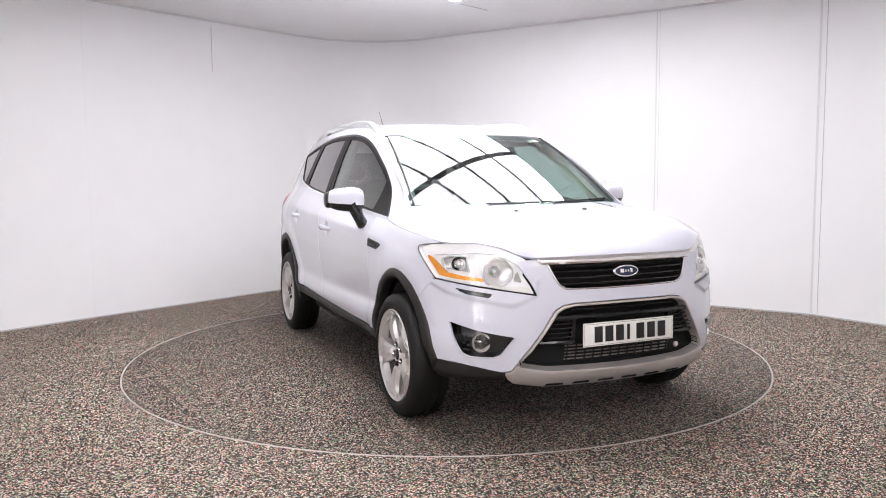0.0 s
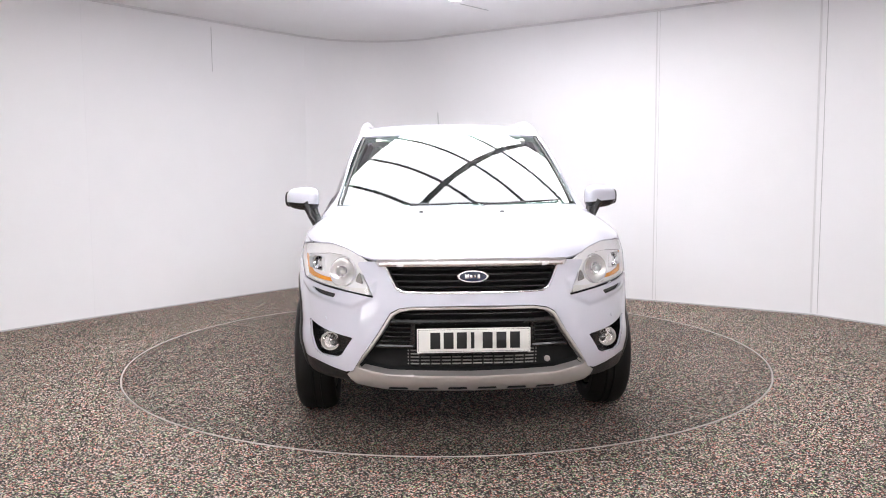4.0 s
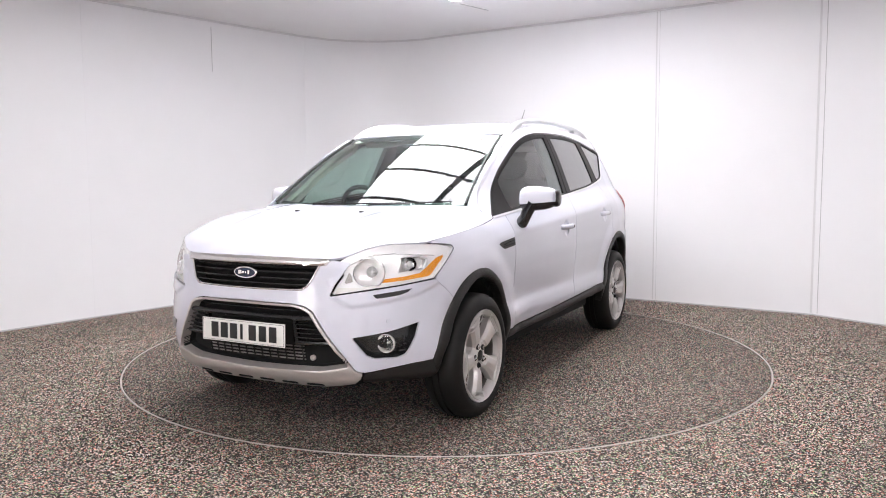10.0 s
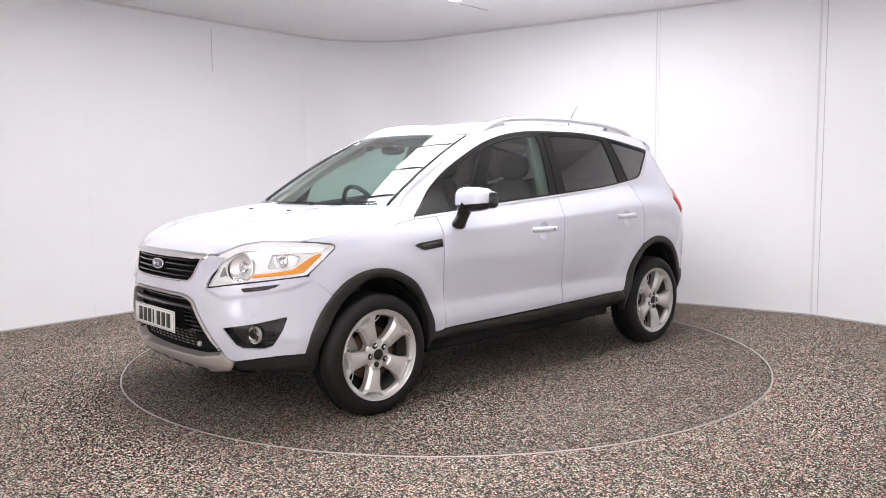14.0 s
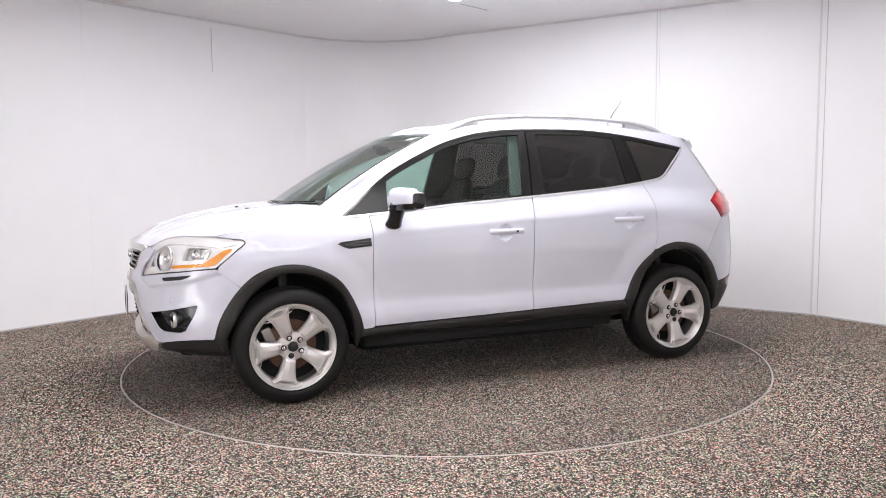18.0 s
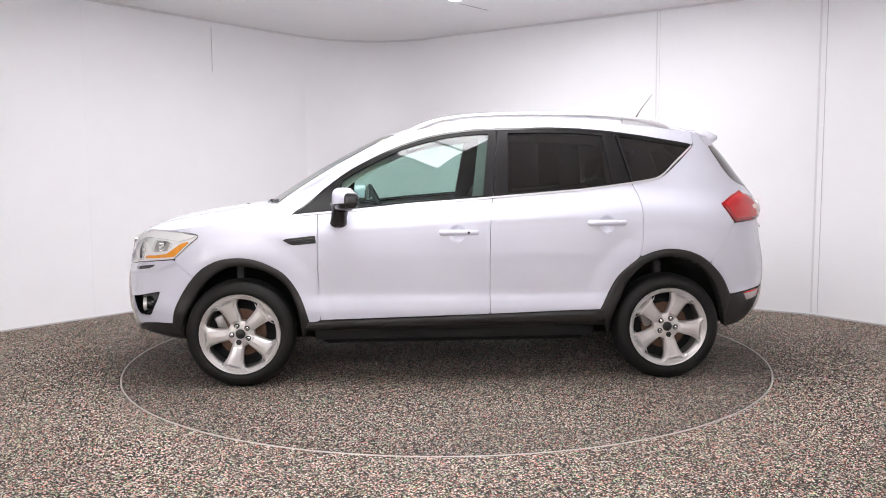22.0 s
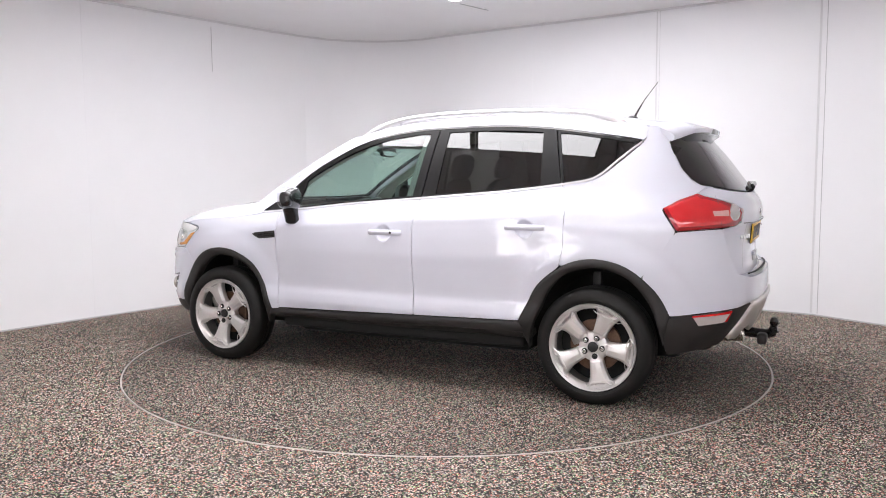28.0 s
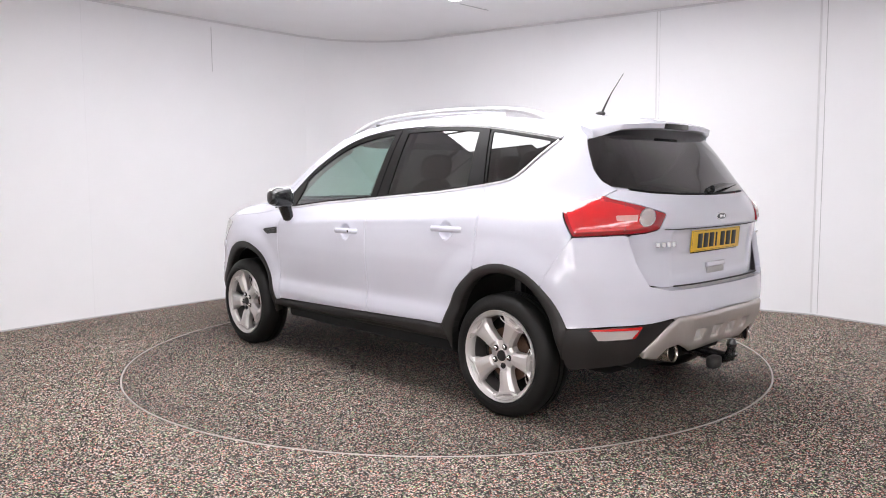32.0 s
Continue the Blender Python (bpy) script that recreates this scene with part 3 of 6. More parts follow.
    return X, faces


def panel(name, surf, poly, material, parent, label="", sides=(False,), **kw):
    """One part from a patch, and its mirror twin where sides says so."""
    made = []
    for s in sides:
        V, F = patch(surf, poly, mirror=s, **kw)
        made.append(part_mesh(name, mesh_from(name, V, F, material, True, 40), parent, label))
    return made


LR = (False, True)

# ---------------------------------------------------------------- outlines on the body (x, z)
dlo_top = smooth_poly([(1.02, 1.05), (0.91, 1.13), (0.81, 1.215), (0.67, 1.315), (0.49, 1.41), (0.32, 1.485), (0.13, 1.54), (-0.05, 1.568), (-0.23, 1.581), (-0.60, 1.586), (-0.78, 1.581),
                       (-0.96, 1.567), (-1.14, 1.544), (-1.31, 1.517), (-1.49, 1.486), (-1.555, 1.472)], 4)
dlo_bot = [(1.02, 1.05), (0.66, 1.079), (0.31, 1.114), (-0.05, 1.14), (-0.23, 1.153), (-0.40, 1.166), (-0.76, 1.193), (-0.93, 1.211), (-1.11, 1.234)] + smooth_poly(
    [(-1.22, 1.250), (-1.29, 1.264), (-1.345, 1.292), (-1.40, 1.34), (-1.48, 1.41), (-1.555, 1.472)], 3)
arch_f = smooth_poly([(1.772, 0.385), (1.745, 0.49), (1.67, 0.62), (1.58, 0.72), (1.47, 0.778), (1.345, 0.794), (1.22, 0.772), (1.08, 0.70), (1.00, 0.60), (0.95, 0.49), (0.92, 0.385)], 4)
arch_fi = smooth_poly([(1.715, 0.30), (1.70, 0.40), (1.65, 0.50), (1.56, 0.635), (1.44, 0.722), (1.335, 0.745), (1.19, 0.712), (1.07, 0.63), (1.005, 0.51), (0.975, 0.38), (0.965, 0.26)], 4)
arch_r = smooth_poly([(-0.905, 0.44), (-0.96, 0.55), (-1.02, 0.655), (-1.13, 0.75), (-1.23, 0.80), (-1.345, 0.82), (-1.47, 0.803), (-1.57, 0.757), (-1.66, 0.68), (-1.715, 0.61), (-1.76, 0.52)], 4)
arch_ri = smooth_poly([(-0.965, 0.28), (-0.985, 0.40), (-1.04, 0.53), (-1.09, 0.63), (-1.19, 0.728), (-1.335, 0.77), (-1.47, 0.75), (-1.57, 0.69), (-1.66, 0.57), (-1.71, 0.42), (-1.722, 0.345)], 4)
roof_edge = curve([(-1.85, 1.522), (-1.60, 1.560), (-1.40, 1.588), (-1.0, 1.625), (-0.6, 1.641), (-0.2, 1.636), (0.10, 1.608), (0.32, 1.556), (0.50, 1.474), (0.67, 1.374), (0.85, 1.262), (1.03, 1.150), (1.13, 1.060)])
bonnet_edge = curve([(0.98, 1.056), (1.06, 1.034), (1.21, 1.015), (1.32, 1.006), (1.42, 0.998), (1.51, 0.991), (1.58, 0.985), (1.64, 0.978), (1.70, 0.970), (1.76, 0.962), (1.84, 0.961), (1.905, 0.964), (1.985, 0.948), (2.03, 0.925), (2.08, 0.888), (2.17, 0.878)])
bonnet_mid = curve([(0.98, 1.155), (1.30, 1.112), (1.5, 1.088), (1.7, 1.055), (1.9, 1.010), (2.03, 0.968), (2.11, 0.928), (2.155, 0.892), (2.17, 0.880)])
roof_mid = curve([(-1.86, 1.560), (-1.75, 1.585), (-1.4, 1.640), (-1.0, 1.672), (-0.6, 1.684), (-0.2, 1.678), (0.10, 1.652), (0.30, 1.612), (0.47, 1.560)])


def bonnet_surf(p):
    x, y = p[:, 0], p[:, 1]
    ze, zc = bonnet_edge(x), bonnet_mid(x)
    ye = np.maximum(body_y(x, ze), 0.05)
    q = np.abs(y) / ye
    rib = 0.010 * np.exp(-((np.abs(y) - (0.30 + 0.16 * (2.1 - x))) / 0.06) ** 2) * np.clip((2.12 - x) / 0.3, 0, 1)
    k = np.clip((1.38 - x) / 0.30, 0, 1)
    e = 3.5 + 11.5 * k * k * (3 - 2 * k)
    kk = k * k * (3 - 2 * k)
    s = np.clip((np.abs(y) - (ye - 0.15)) / 0.15, 0, 1.1)
    fall = kk * (0.22 * q ** 2 + 0.78 * q ** e) + (1 - kk) * (0.12 * q ** 2 + 0.24 * q ** 4 + 0.64 * s * s)
    f = np.clip((x - 1.88) / 0.2, 0, 1)
    fall = fall + (0.22 * q ** 2 + 0.78 * q ** 3.0 - fall) * f * f * (3 - 2 * f)
    return np.stack([x, y, zc - (zc - ze) * fall + rib * np.clip((x - 1.15) / 0.2, 0, 1)], 1)


def roof_surf(p):
    x, y = p[:, 0], p[:, 1]
    ze, zc = roof_edge(x), roof_mid(x)
    ye = np.maximum(body_y(x, ze), 0.05)
    q = np.abs(y) / ye
    return np.stack([x, y, zc - (zc - ze) * (0.45 * q ** 2 + 0.55 * q ** 5)], 1)


SB, ST = (1.105, 0.705, 1.122), (0.365, 0.598, 1.545)


def screen_surf(p):
    """The windscreen: u across (-1 to 1), v from its foot to its top."""
    u, v = p[:, 0] / 0.66, p[:, 1] / 0.87
    k = 1 - u * u
    bx, by, bz = SB[0] + 0.17 * k, SB[1] * u, SB[2] - 0.012 * k
    tx, ty, tz = ST[0] + 0.105 * k, ST[1] * u, ST[2] + 0.022 * k
    bl = 0.022 * 4 * v * (1 - v)
    return np.stack([bx * (1 - v) + tx * v + 0.5 * bl, by * (1 - v) + ty * v, bz * (1 - v) + tz * v + 0.85 * bl], 1)


# ---------------------------------------------------------------- painted panels
body = new("body")
body.parent = car
bonnet_front = [(float(x), float(y)) for x, y, z in front_surf(np.array([(u, 0.884) for u in np.linspace(0, fy(0.545, 0.884)[0], 16)]))]
bonnet_front = [(x - 0.012, y) for x, y in bonnet_front]
bx_end = bonnet_front[-1][0]
side_line = [(float(x), float(body_y(x, bonnet_edge(x)))) for x in np.linspace(bx_end - 0.006, 1.00, 60)]
cowl = [(1.00, 0.78), (1.06, 0.70)] + [(1.105 + 0.17 * (1 - u * u) - 0.018, 0.72 * u) for u in np.linspace(0.90, 0, 10)]
bonnet_half = bonnet_front + side_line + cowl
panel("bonnet", bonnet_surf, bonnet_half + [(x, -y) for x, y in reversed(bonnet_half) if abs(y) > 1e-6],
      PAINT, body, "white bonnet with two shallow ribs", step=0.011, gap=0.0014, thick=0.014)

fender = [(1.748, 0.783), (1.694, 0.832), (1.634, 0.884), (1.593, 0.915), (1.589, 0.930), (1.606, 0.941), (1.69, 0.952), (1.745, 0.957)] + [(x, float(bonnet_edge(x)) + 0.001) for x in np.linspace(1.72, 1.03, 26)] + [(1.022, 1.044), (0.862, 1.058), (0.858, 0.97), (0.862, 0.77), (0.852, 0.392)] \
    + [p for p in reversed(arch_f) if p[0] < 1.60] + [(1.618, 0.668), (1.740, 0.776)]
panel("front_wing", side_surf, fender, PAINT, body, "white front wing above the wheel arch", LR, gap=0.0014)


def door_field(uv):
    z = uv[:, 1]
    line = np.interp(uv[:, 0], [-1.2, -0.94, 0.0, 0.75, 0.9], [1.052, 1.042, 1.0, 0.958, 0.948])
    d = z - line
    fade = np.clip((0.86 - uv[:, 0]) / 0.25, 0, 1)
    out = -0.003 * np.exp(-((z - 0.56) / 0.06) ** 2) + 0.0022 * fade * np.where(d > 0, np.exp(-(d / 0.03) ** 2), np.exp(d / 0.016))
    for hx, hz in ((-0.004, 0.930), (-0.942, 0.978)):
        r = np.hypot(uv[:, 0] - hx, uv[:, 1] - hz)
        out -= 0.018 * np.sqrt(np.clip(1 - (r / 0.050) ** 2, 0, 1))
    return out


belt_f = [(-0.05, 1.134), (0.31, 1.108), (0.66, 1.073), (0.862, 1.056)]
front_door = [(0.862, 1.056), (0.858, 0.97), (0.862, 0.77), (0.852, 0.397), (-0.208, 0.424), (-0.206, 0.80), (-0.210, 0.98), (-0.232, 1.146)] + belt_f
rear_door = [(-0.232, 1.147), (-0.210, 0.98), (-0.206, 0.80), (-0.208, 0.424), (-0.905, 0.442)] + [p for p in arch_r if p[0] > -1.145 and p[1] > 0.45] \
    + [(-1.152, 0.772), (-1.172, 0.87), (-1.175, 1.07), (-1.162, 1.16), (-1.130, 1.231), (-0.93, 1.205), (-0.76, 1.187), (-0.40, 1.160)]
quarter = [(-1.130, 1.232), (-1.162, 1.16), (-1.175, 1.07), (-1.172, 0.87), (-1.152, 0.772)] + [p for p in arch_r if -1.61 < p[0] < -1.16] + [(-1.607, 0.718), (-1.782, 0.978), (-1.70, 1.098)] \
    + [(-1.78, 1.138), (-1.865, 1.178), (-1.905, 1.211), (-1.83, 1.255), (-1.778, 1.312), (-1.712, 1.43), (-1.692, 1.475), (-1.700, 1.530), (-1.665, 1.552)] \
    + [(x, float(roof_edge(x))) for x in (-1.62, -1.58)] + [(-1.575, 1.50), (-1.575, 1.478), (-1.49, 1.398), (-1.41, 1.328), (-1.352, 1.28), (-1.29, 1.254), (-1.22, 1.242)]
DOORS = []


def seam_lip(line, depth, wide=0.012):
    """A painted metal lip behind a panel joint, along a line on the body side."""
    P = np.array(line, float)
    T = np.gradient(P, axis=0)
    N = np.stack([-T[:, 1], T[:, 0]], 1) / np.linalg.norm(T, axis=1, keepdims=True)
    poly = [tuple(q) for q in P + N * wide] + [tuple(q) for q in (P - N * wide)[::-1]]
    panel("seam_lip", side_surf, poly, PAINT, body, "white metal behind a panel joint", LR, step=0.008, offset=-depth, thick=0.0)


seam_lip([(0.860, 1.03), (0.858, 0.97), (0.862, 0.77), (0.857, 0.58), (0.852, 0.41)], 0.030)
seam_lip([(-0.230, 1.13), (-0.210, 0.98), (-0.206, 0.80), (-0.207, 0.62), (-0.208, 0.435)], 0.030)
seam_lip([(-1.134, 1.22), (-1.162, 1.16), (-1.175, 1.07), (-1.174, 0.97), (-1.172, 0.87), (-1.156, 0.79)], 0.010)
seam_lip([(1.742, 0.778), (1.69, 0.732), (1.640, 0.690)], 0.004)
seam_lip([(-1.622, 0.742), (-1.69, 0.842), (-1.772, 0.965)], 0.0032)
for mir in LR:
    for nm, pl, lb in (("front_door", front_door, "white front door"), ("rear_door", rear_door, "white rear door")):
        V, F = patch(side_surf, pl, gap=0.0022, mirror=mir, field=door_field, thick=0.02, step=0.0085)
        DOORS.append(part_mesh(nm, mesh_from(nm, V, F, PAINT, True, 40), car, lb))
panel("rear_quarter", side_surf, quarter, PAINT, body, "white rear quarter panel", LR, gap=0.0014)
# roof frame above the windows and the windscreen pillar
upper = [(x, z + 0.010) for x, z in dlo_top if x < 0.97]
cant = upper + [(-1.575, 1.485)] + [(x, float(roof_edge(x)) - 0.001) for x in np.linspace(-1.58, 1.08, 50)] + [(1.098, 1.060), (1.085, 1.030), (1.03, 1.047)]
panel("cantrail", side_surf, cant, PAINT, body, "white roof frame above the side windows", LR, gap=0.0005, thick=0.015)


def pillar_mesh(mir):
    V, F = [], []
    n, m = 30, 5
    for i in range(n):
        v = -0.07 + 1.07 * i / (n - 1)
        x = 1.105 + (0.33 - 1.105) * v
        z = float(roof_edge(x))
        a = np.array([x, float(body_y(x, z)), z])
        b = np.array([SB[j] * (1 - v) + ST[j] * v for j in range(3)]) + np.array([0.012, 0.004, 0.004])
        bl = 0.022 * 4 * v * (1 - v)
        b = b + np.array([0.5 * bl, 0, 0.85 * bl])
        for k in range(m):
            t = k / (m - 1)
            q = a * (1 - t) + b * t + np.array([0.3, 0.4, 0.6]) * 0.010 * math.sin(math.pi * t)
            V.append(q)
    for i in range(n - 1):
        for k in range(m - 1):
            F.append((i * m + k, i * m + k + 1, (i + 1) * m + k + 1, (i + 1) * m + k))
    V = np.array(V)
    if mir:
        V = V * [1, -1, 1]
    return mesh_from("windscreen_pillar", V, F, PAINT, True, 60)


for mir in LR:
    part_mesh("windscreen_pillar", pillar_mesh(mir), body, "white windscreen pillar")
roof_half = [(0.462, 0.0), (0.45, 0.2), (0.42, 0.38), (0.385, 0.50), (0.345, 0.60)] + [(float(x), float(body_y(x, roof_edge(x)))) for x in np.linspace(0.33, -1.64, 40)] + [(-1.70, 0.50), (-1.74, 0.3), (-1.75, 0.0)]
panel("roof", roof_surf, roof_half + [(x, -y) for x, y in reversed(roof_half) if y > 0], PAINT, body, "white roof", gap=0.001)

# bumpers
f_bumper = both([(0, 0.748), fy(0.30, 0.750), fy(0.36, 0.772), fy(0.405, 0.868), fy(0.455, 0.890), fy(0.542, 0.882), fy(0.508, 0.82), fy(0.483, 0.775), fy(0.462, 0.722),
                 fy(0.56, 0.738), fy(0.65, 0.751), fx(1.86, 0.772), fx(1.752, 0.782), fx(1.743, 0.776), fx(1.618, 0.668)]
                + [fx(x, z) for x, z in reversed(arch_f) if x > 1.63] + [fx(1.80, 0.386), fx(1.88, 0.383), fy(0.70, 0.372), fy(0.60, 0.352), fy(0.565, 0.362), fy(0.50, 0.47), fy(0.385, 0.652), fy(0.345, 0.674), fy(0.28, 0.684), (0, 0.686)])
fog_l = [fy(0.565, 0.526), fy(0.70, 0.550), fx(1.850, 0.582), fx(1.875, 0.52), fx(1.92, 0.435), fx(1.95, 0.422), fy(0.648, 0.424), fy(0.62, 0.440)]
fog_r = [(-u, v) for u, v in fog_l]
washer_l = [fy(0.64, 0.727), fx(1.872, 0.748), fx(1.895, 0.734), fx(1.93, 0.722), fy(0.655, 0.710)]
washer_r = [(-u, v) for u, v in washer_l]
brow = [fy(0.44, 0.80), fy(0.462, 0.712), fy(0.565, 0.664), fy(0.66, 0.680), fx(1.84, 0.712), fx(1.72, 0.752), fx(1.60, 0.85), fx(1.7, 0.95)]
bumper_f = panel("front_bumper", front_surf, f_bumper, PAINT, car, "white front bumper", holes=(fog_l, fog_r, washer_l, washer_r), gap=0.0012, step=0.0085, thick=0.010, field=lambda uv: 0.008 * np.clip(-poly_dist(np.stack([np.abs(uv[:, 0]), uv[:, 1]], 1), brow) / 0.016, 0, 1))[0]
r_bumper = both([(0, 0.710), ry(0.50, 0.712), ry(0.607, 0.738), ry(0.660, 0.85), ry(0.685, 0.99), rx(-1.90, 0.985), rx(-1.782, 0.976), rx(-1.607, 0.718)]
                + [rx(x, z) for x, z in arch_r if x < -1.60] + [rx(-1.85, 0.530), rx(-1.96, 0.542), ry(0.60, 0.552), ry(0.45, 0.575), (0, 0.582)])
bumper_r = panel("rear_bumper", rear_surf, r_bumper, PAINT, car, "white rear bumper", gap=0.0012, thick=0.03)[0]

# tailgate with its glass
tailgate = new("tailgate")
tailgate.parent = car
gate = both([(0, 0.726), ry(0.50, 0.727), ry(0.600, 0.742), ry(0.656, 0.85), ry(0.684, 0.992), ry(0.60, 1.0), ry(0.530, 1.014), ry(0.478, 1.090), ry(0.60, 1.136), ry(0.69, 1.170), rx(-1.866, 1.184), rx(-1.905, 1.208), ry(0.655, 1.222), ry(0.50, 1.194), ry(0.30, 1.182), (0, 1.177)])
panel("gate_panel", rear_surf, gate, PAINT, tailgate, "white tailgate panel", gap=0.003,
      field=lambda uv: np.minimum(0, gate_x(uv[:, 1]) - rear_x(uv[:, 1])) - 0.012 * np.clip((1.006 - uv[:, 1]) / 0.012, 0, 1) * np.clip((uv[:, 1] - 0.76) / 0.03, 0, 1) * (np.abs(uv[:, 0]) < 0.40))
glass_r = both([(0, 1.181), ry(0.30, 1.186), ry(0.50, 1.198), ry(0.655, 1.227), rx(-1.83, 1.260), rx(-1.775, 1.317), rx(-1.715, 1.43), rx(-1.695, 1.472), rx(-1.705, 1.528), (0.42, 1.545), (0, 1.552)])
panel("rear_window", rear_surf, glass_r, PRIVACY, tailgate, "dark tinted rear window", gap=0.003, thick=0.004)

# white metal behind the joints above the tail lamps
panel("lamp_shelf", rear_surf, [rx(-1.80, 1.125), rx(-1.86, 1.225), rx(-1.95, 1.232), ry(0.62, 1.20), ry(0.62, 1.11), rx(-1.90, 1.12)], PAINT, body, "white shelf over the tail lamp", LR, offset=-0.010, thick=0.0)

# ---------------------------------------------------------------- black lower cladding
round_edge = lambda d: 0.010 * np.sqrt(np.clip(1 - (1 - np.clip(d / 0.022, 0, 1)) ** 2, 0, 1))
panel("arch_trim", side_surf, arch_f + list(reversed(arch_fi)), CLAD, car, "black plastic wheel arch trim", LR, step=0.012, bulge=round_edge, thick=0.05)
panel("arch_trim", side_surf, arch_r + list(reversed(arch_ri)), CLAD, car, "black plastic wheel arch trim", LR, step=0.012, bulge=round_edge, thick=0.05)
sill = [(0.925, 0.388), (0.85, 0.388), (-0.208, 0.418), (-0.905, 0.437), (-0.975, 0.40), (-0.97, 0.312), (0.965, 0.298), (0.972, 0.34)]
panel("side_sill", side_surf, sill, CLAD, car, "black plastic sill", LR, bulge=round_edge, thick=0.06,
      field=lambda uv: -0.065 * np.clip(((0.362 - 0.018 * uv[:, 0]) - uv[:, 1]) / 0.030, 0, 1))
f_clad = [fx(1.765, 0.382), fx(1.88, 0.378), fy(0.70, 0.366), fy(0.60, 0.346), fy(0.575, 0.30), fy(0.565, 0.268), fx(1.90, 0.268), fx(1.70, 0.262), fx(1.695, 0.36)]
panel("front_skirt", front_surf, f_clad, CLAD, car, "black plastic lower front corner", LR, gap=0.001, thick=0.04, field=lambda uv: -0.05 * np.clip((0.32 - uv[:, 1]) / 0.07, 0, 1) ** 1.6)
r_clad = [rx(-1.762, 0.518), rx(-1.85, 0.526), rx(-1.96, 0.538), ry(0.60, 0.548), ry(0.46, 0.568), ry(0.60, 0.40), ry(0.62, 0.345), rx(-1.93, 0.33), rx(-1.74, 0.30), rx(-1.715, 0.40)]
refl_poly = [rx(-1.868, 0.524), ry(0.632, 0.540), ry(0.655, 0.478), rx(-1.90, 0.466)]
panel("rear_skirt", rear_surf, r_clad, CLAD, car, "black plastic lower rear corner", LR, gap=0.001, thick=0.04, holes=(refl_poly,))

# ---------------------------------------------------------------- windows
_t = sorted((x, z) for x, z in dlo_top)
_b = sorted((x, z) for x, z in dlo_bot)
top_at = lambda x: float(np.interp(x, [p[0] for p in _t], [p[1] for p in _t]))
bot_at = lambda x: float(np.interp(x, [p[0] for p in _b], [p[1] for p in _b]))


def band(x0t, x0b, x1t, x1b, up=0.0, dn=0.0, n=14):
    """Window outline between two slanted edges, x0 in front of x1, inside the window line."""
    tops = [(x, top_at(x) - up) for x in np.linspace(x0t, x1t, n)]
    bots = [(x, bot_at(x) + dn) for x in np.linspace(x1b, x0b, n)]
    return tops + bots


frame_f = [(1.018, 1.052)] + band(0.98, 0.98, -0.278, -0.232)
pane_f = band(0.715, 0.735, -0.222, -0.172, 0.026, 0.016)
frame_r = band(-0.286, -0.240, -1.048, -1.122)
pane_r = band(-0.352, -0.332, -0.972, -1.000, 0.024, 0.014)
frame_q = band(-1.056, -1.130, -1.548, -1.548)
pane_q = band(-1.078, -1.140, -1.520, -1.515, 0.016, 0.012)
for i, mir in enumerate(LR):
    fd, rd = DOORS[2 * i], DOORS[2 * i + 1]
    for owner, fr, pn, gm, lb in ((fd, frame_f, pane_f, SIDE_GLASS, "pale green door glass"), (rd, frame_r, pane_r, PRIVACY, "dark tinted door glass"), (body, frame_q, pane_q, PRIVACY, "dark tinted quarter glass")):
        V, F = patch(side_surf, fr, gap=0.001, holes=(pn,), mirror=mir, thick=0.02, step=0.008)
        part_mesh("window_frame", mesh_from("window_frame", V, F, FRAME_BLACK, True, 40), owner, "black window frame")
        V, F = patch(side_surf, pn, gap=-0.004, mirror=mir, offset=-0.006, thick=0.0, step=0.02)
        part_mesh("window_glass", mesh_from("window_glass", V, F, gm), owner, lb)
    # bright strip along the foot of the windows
    low = [(x, z) for x, z in dlo_bot]
    P2 = np.array(low)
    T2 = np.gradient(P2, axis=0)
    N2 = np.stack([T2[:, 1], -T2[:, 0]], 1) / np.linalg.norm(T2, axis=1, keepdims=True)
    if N2[3, 1] > 0:
        N2 = -N2
    strip = [tuple(p + n * 0.009) for p, n in zip(P2, N2)] + [tuple(p - n * 0.002) for p, n in reversed(list(zip(P2, N2)))]
    V, F = patch(side_surf, strip, mirror=mir, offset=0.004, thick=0.01, step=0.008)
    part_mesh("window_trim", mesh_from("window_trim", V, F, RAIL), body, "chrome window trim")
    # dark seal over the side windows
    seal = [(x, z + 0.010) for x, z in dlo_top] + [(x, z - 0.003) for x, z in reversed(dlo_top)]
    V, F = patch(side_surf, seal, mirror=mir, offset=0.002, thick=0.01, step=0.008)
    part_mesh("window_seal", mesh_from("window_seal", V, F, GLOSS), body, "black window seal")

sq = [(u * 0.66, v * 0.87) for u, v in ((-1, 0.0), (1, 0.0), (1, 1), (-1, 1))]
inner = [(u * 0.66, v * 0.87) for u, v in ((-0.93, 0.045), (-0.7, 0.035), (0.7, 0.035), (0.93, 0.045), (0.945, 0.5), (0.93, 0.90), (0.7, 0.915), (-0.7, 0.915), (-0.93, 0.90), (-0.945, 0.5))]
panel("windscreen", screen_surf, sq, SCREEN_GLASS, car, "clear windscreen with reflections of the ceiling lights", thick=0.0, step=0.02)
panel("windscreen_border", screen_surf, sq, GLOSS, body, "black band round the windscreen", holes=(inner,), offset=-0.005, thick=0.0, step=0.016)
panel("cowl", bonnet_surf, [(1.105 + 0.17 * (1 - u * u) + 0.014, 0.715 * u) for u in np.linspace(-0.97, 0.97, 21)] + [(1.105 + 0.17 * (1 - u * u) - 0.07, 0.70 * u) for u in np.linspace(0.97, -0.97, 21)],
      CLAD, body, "black plastic windscreen cowl", offset=-0.012, thick=0.0)

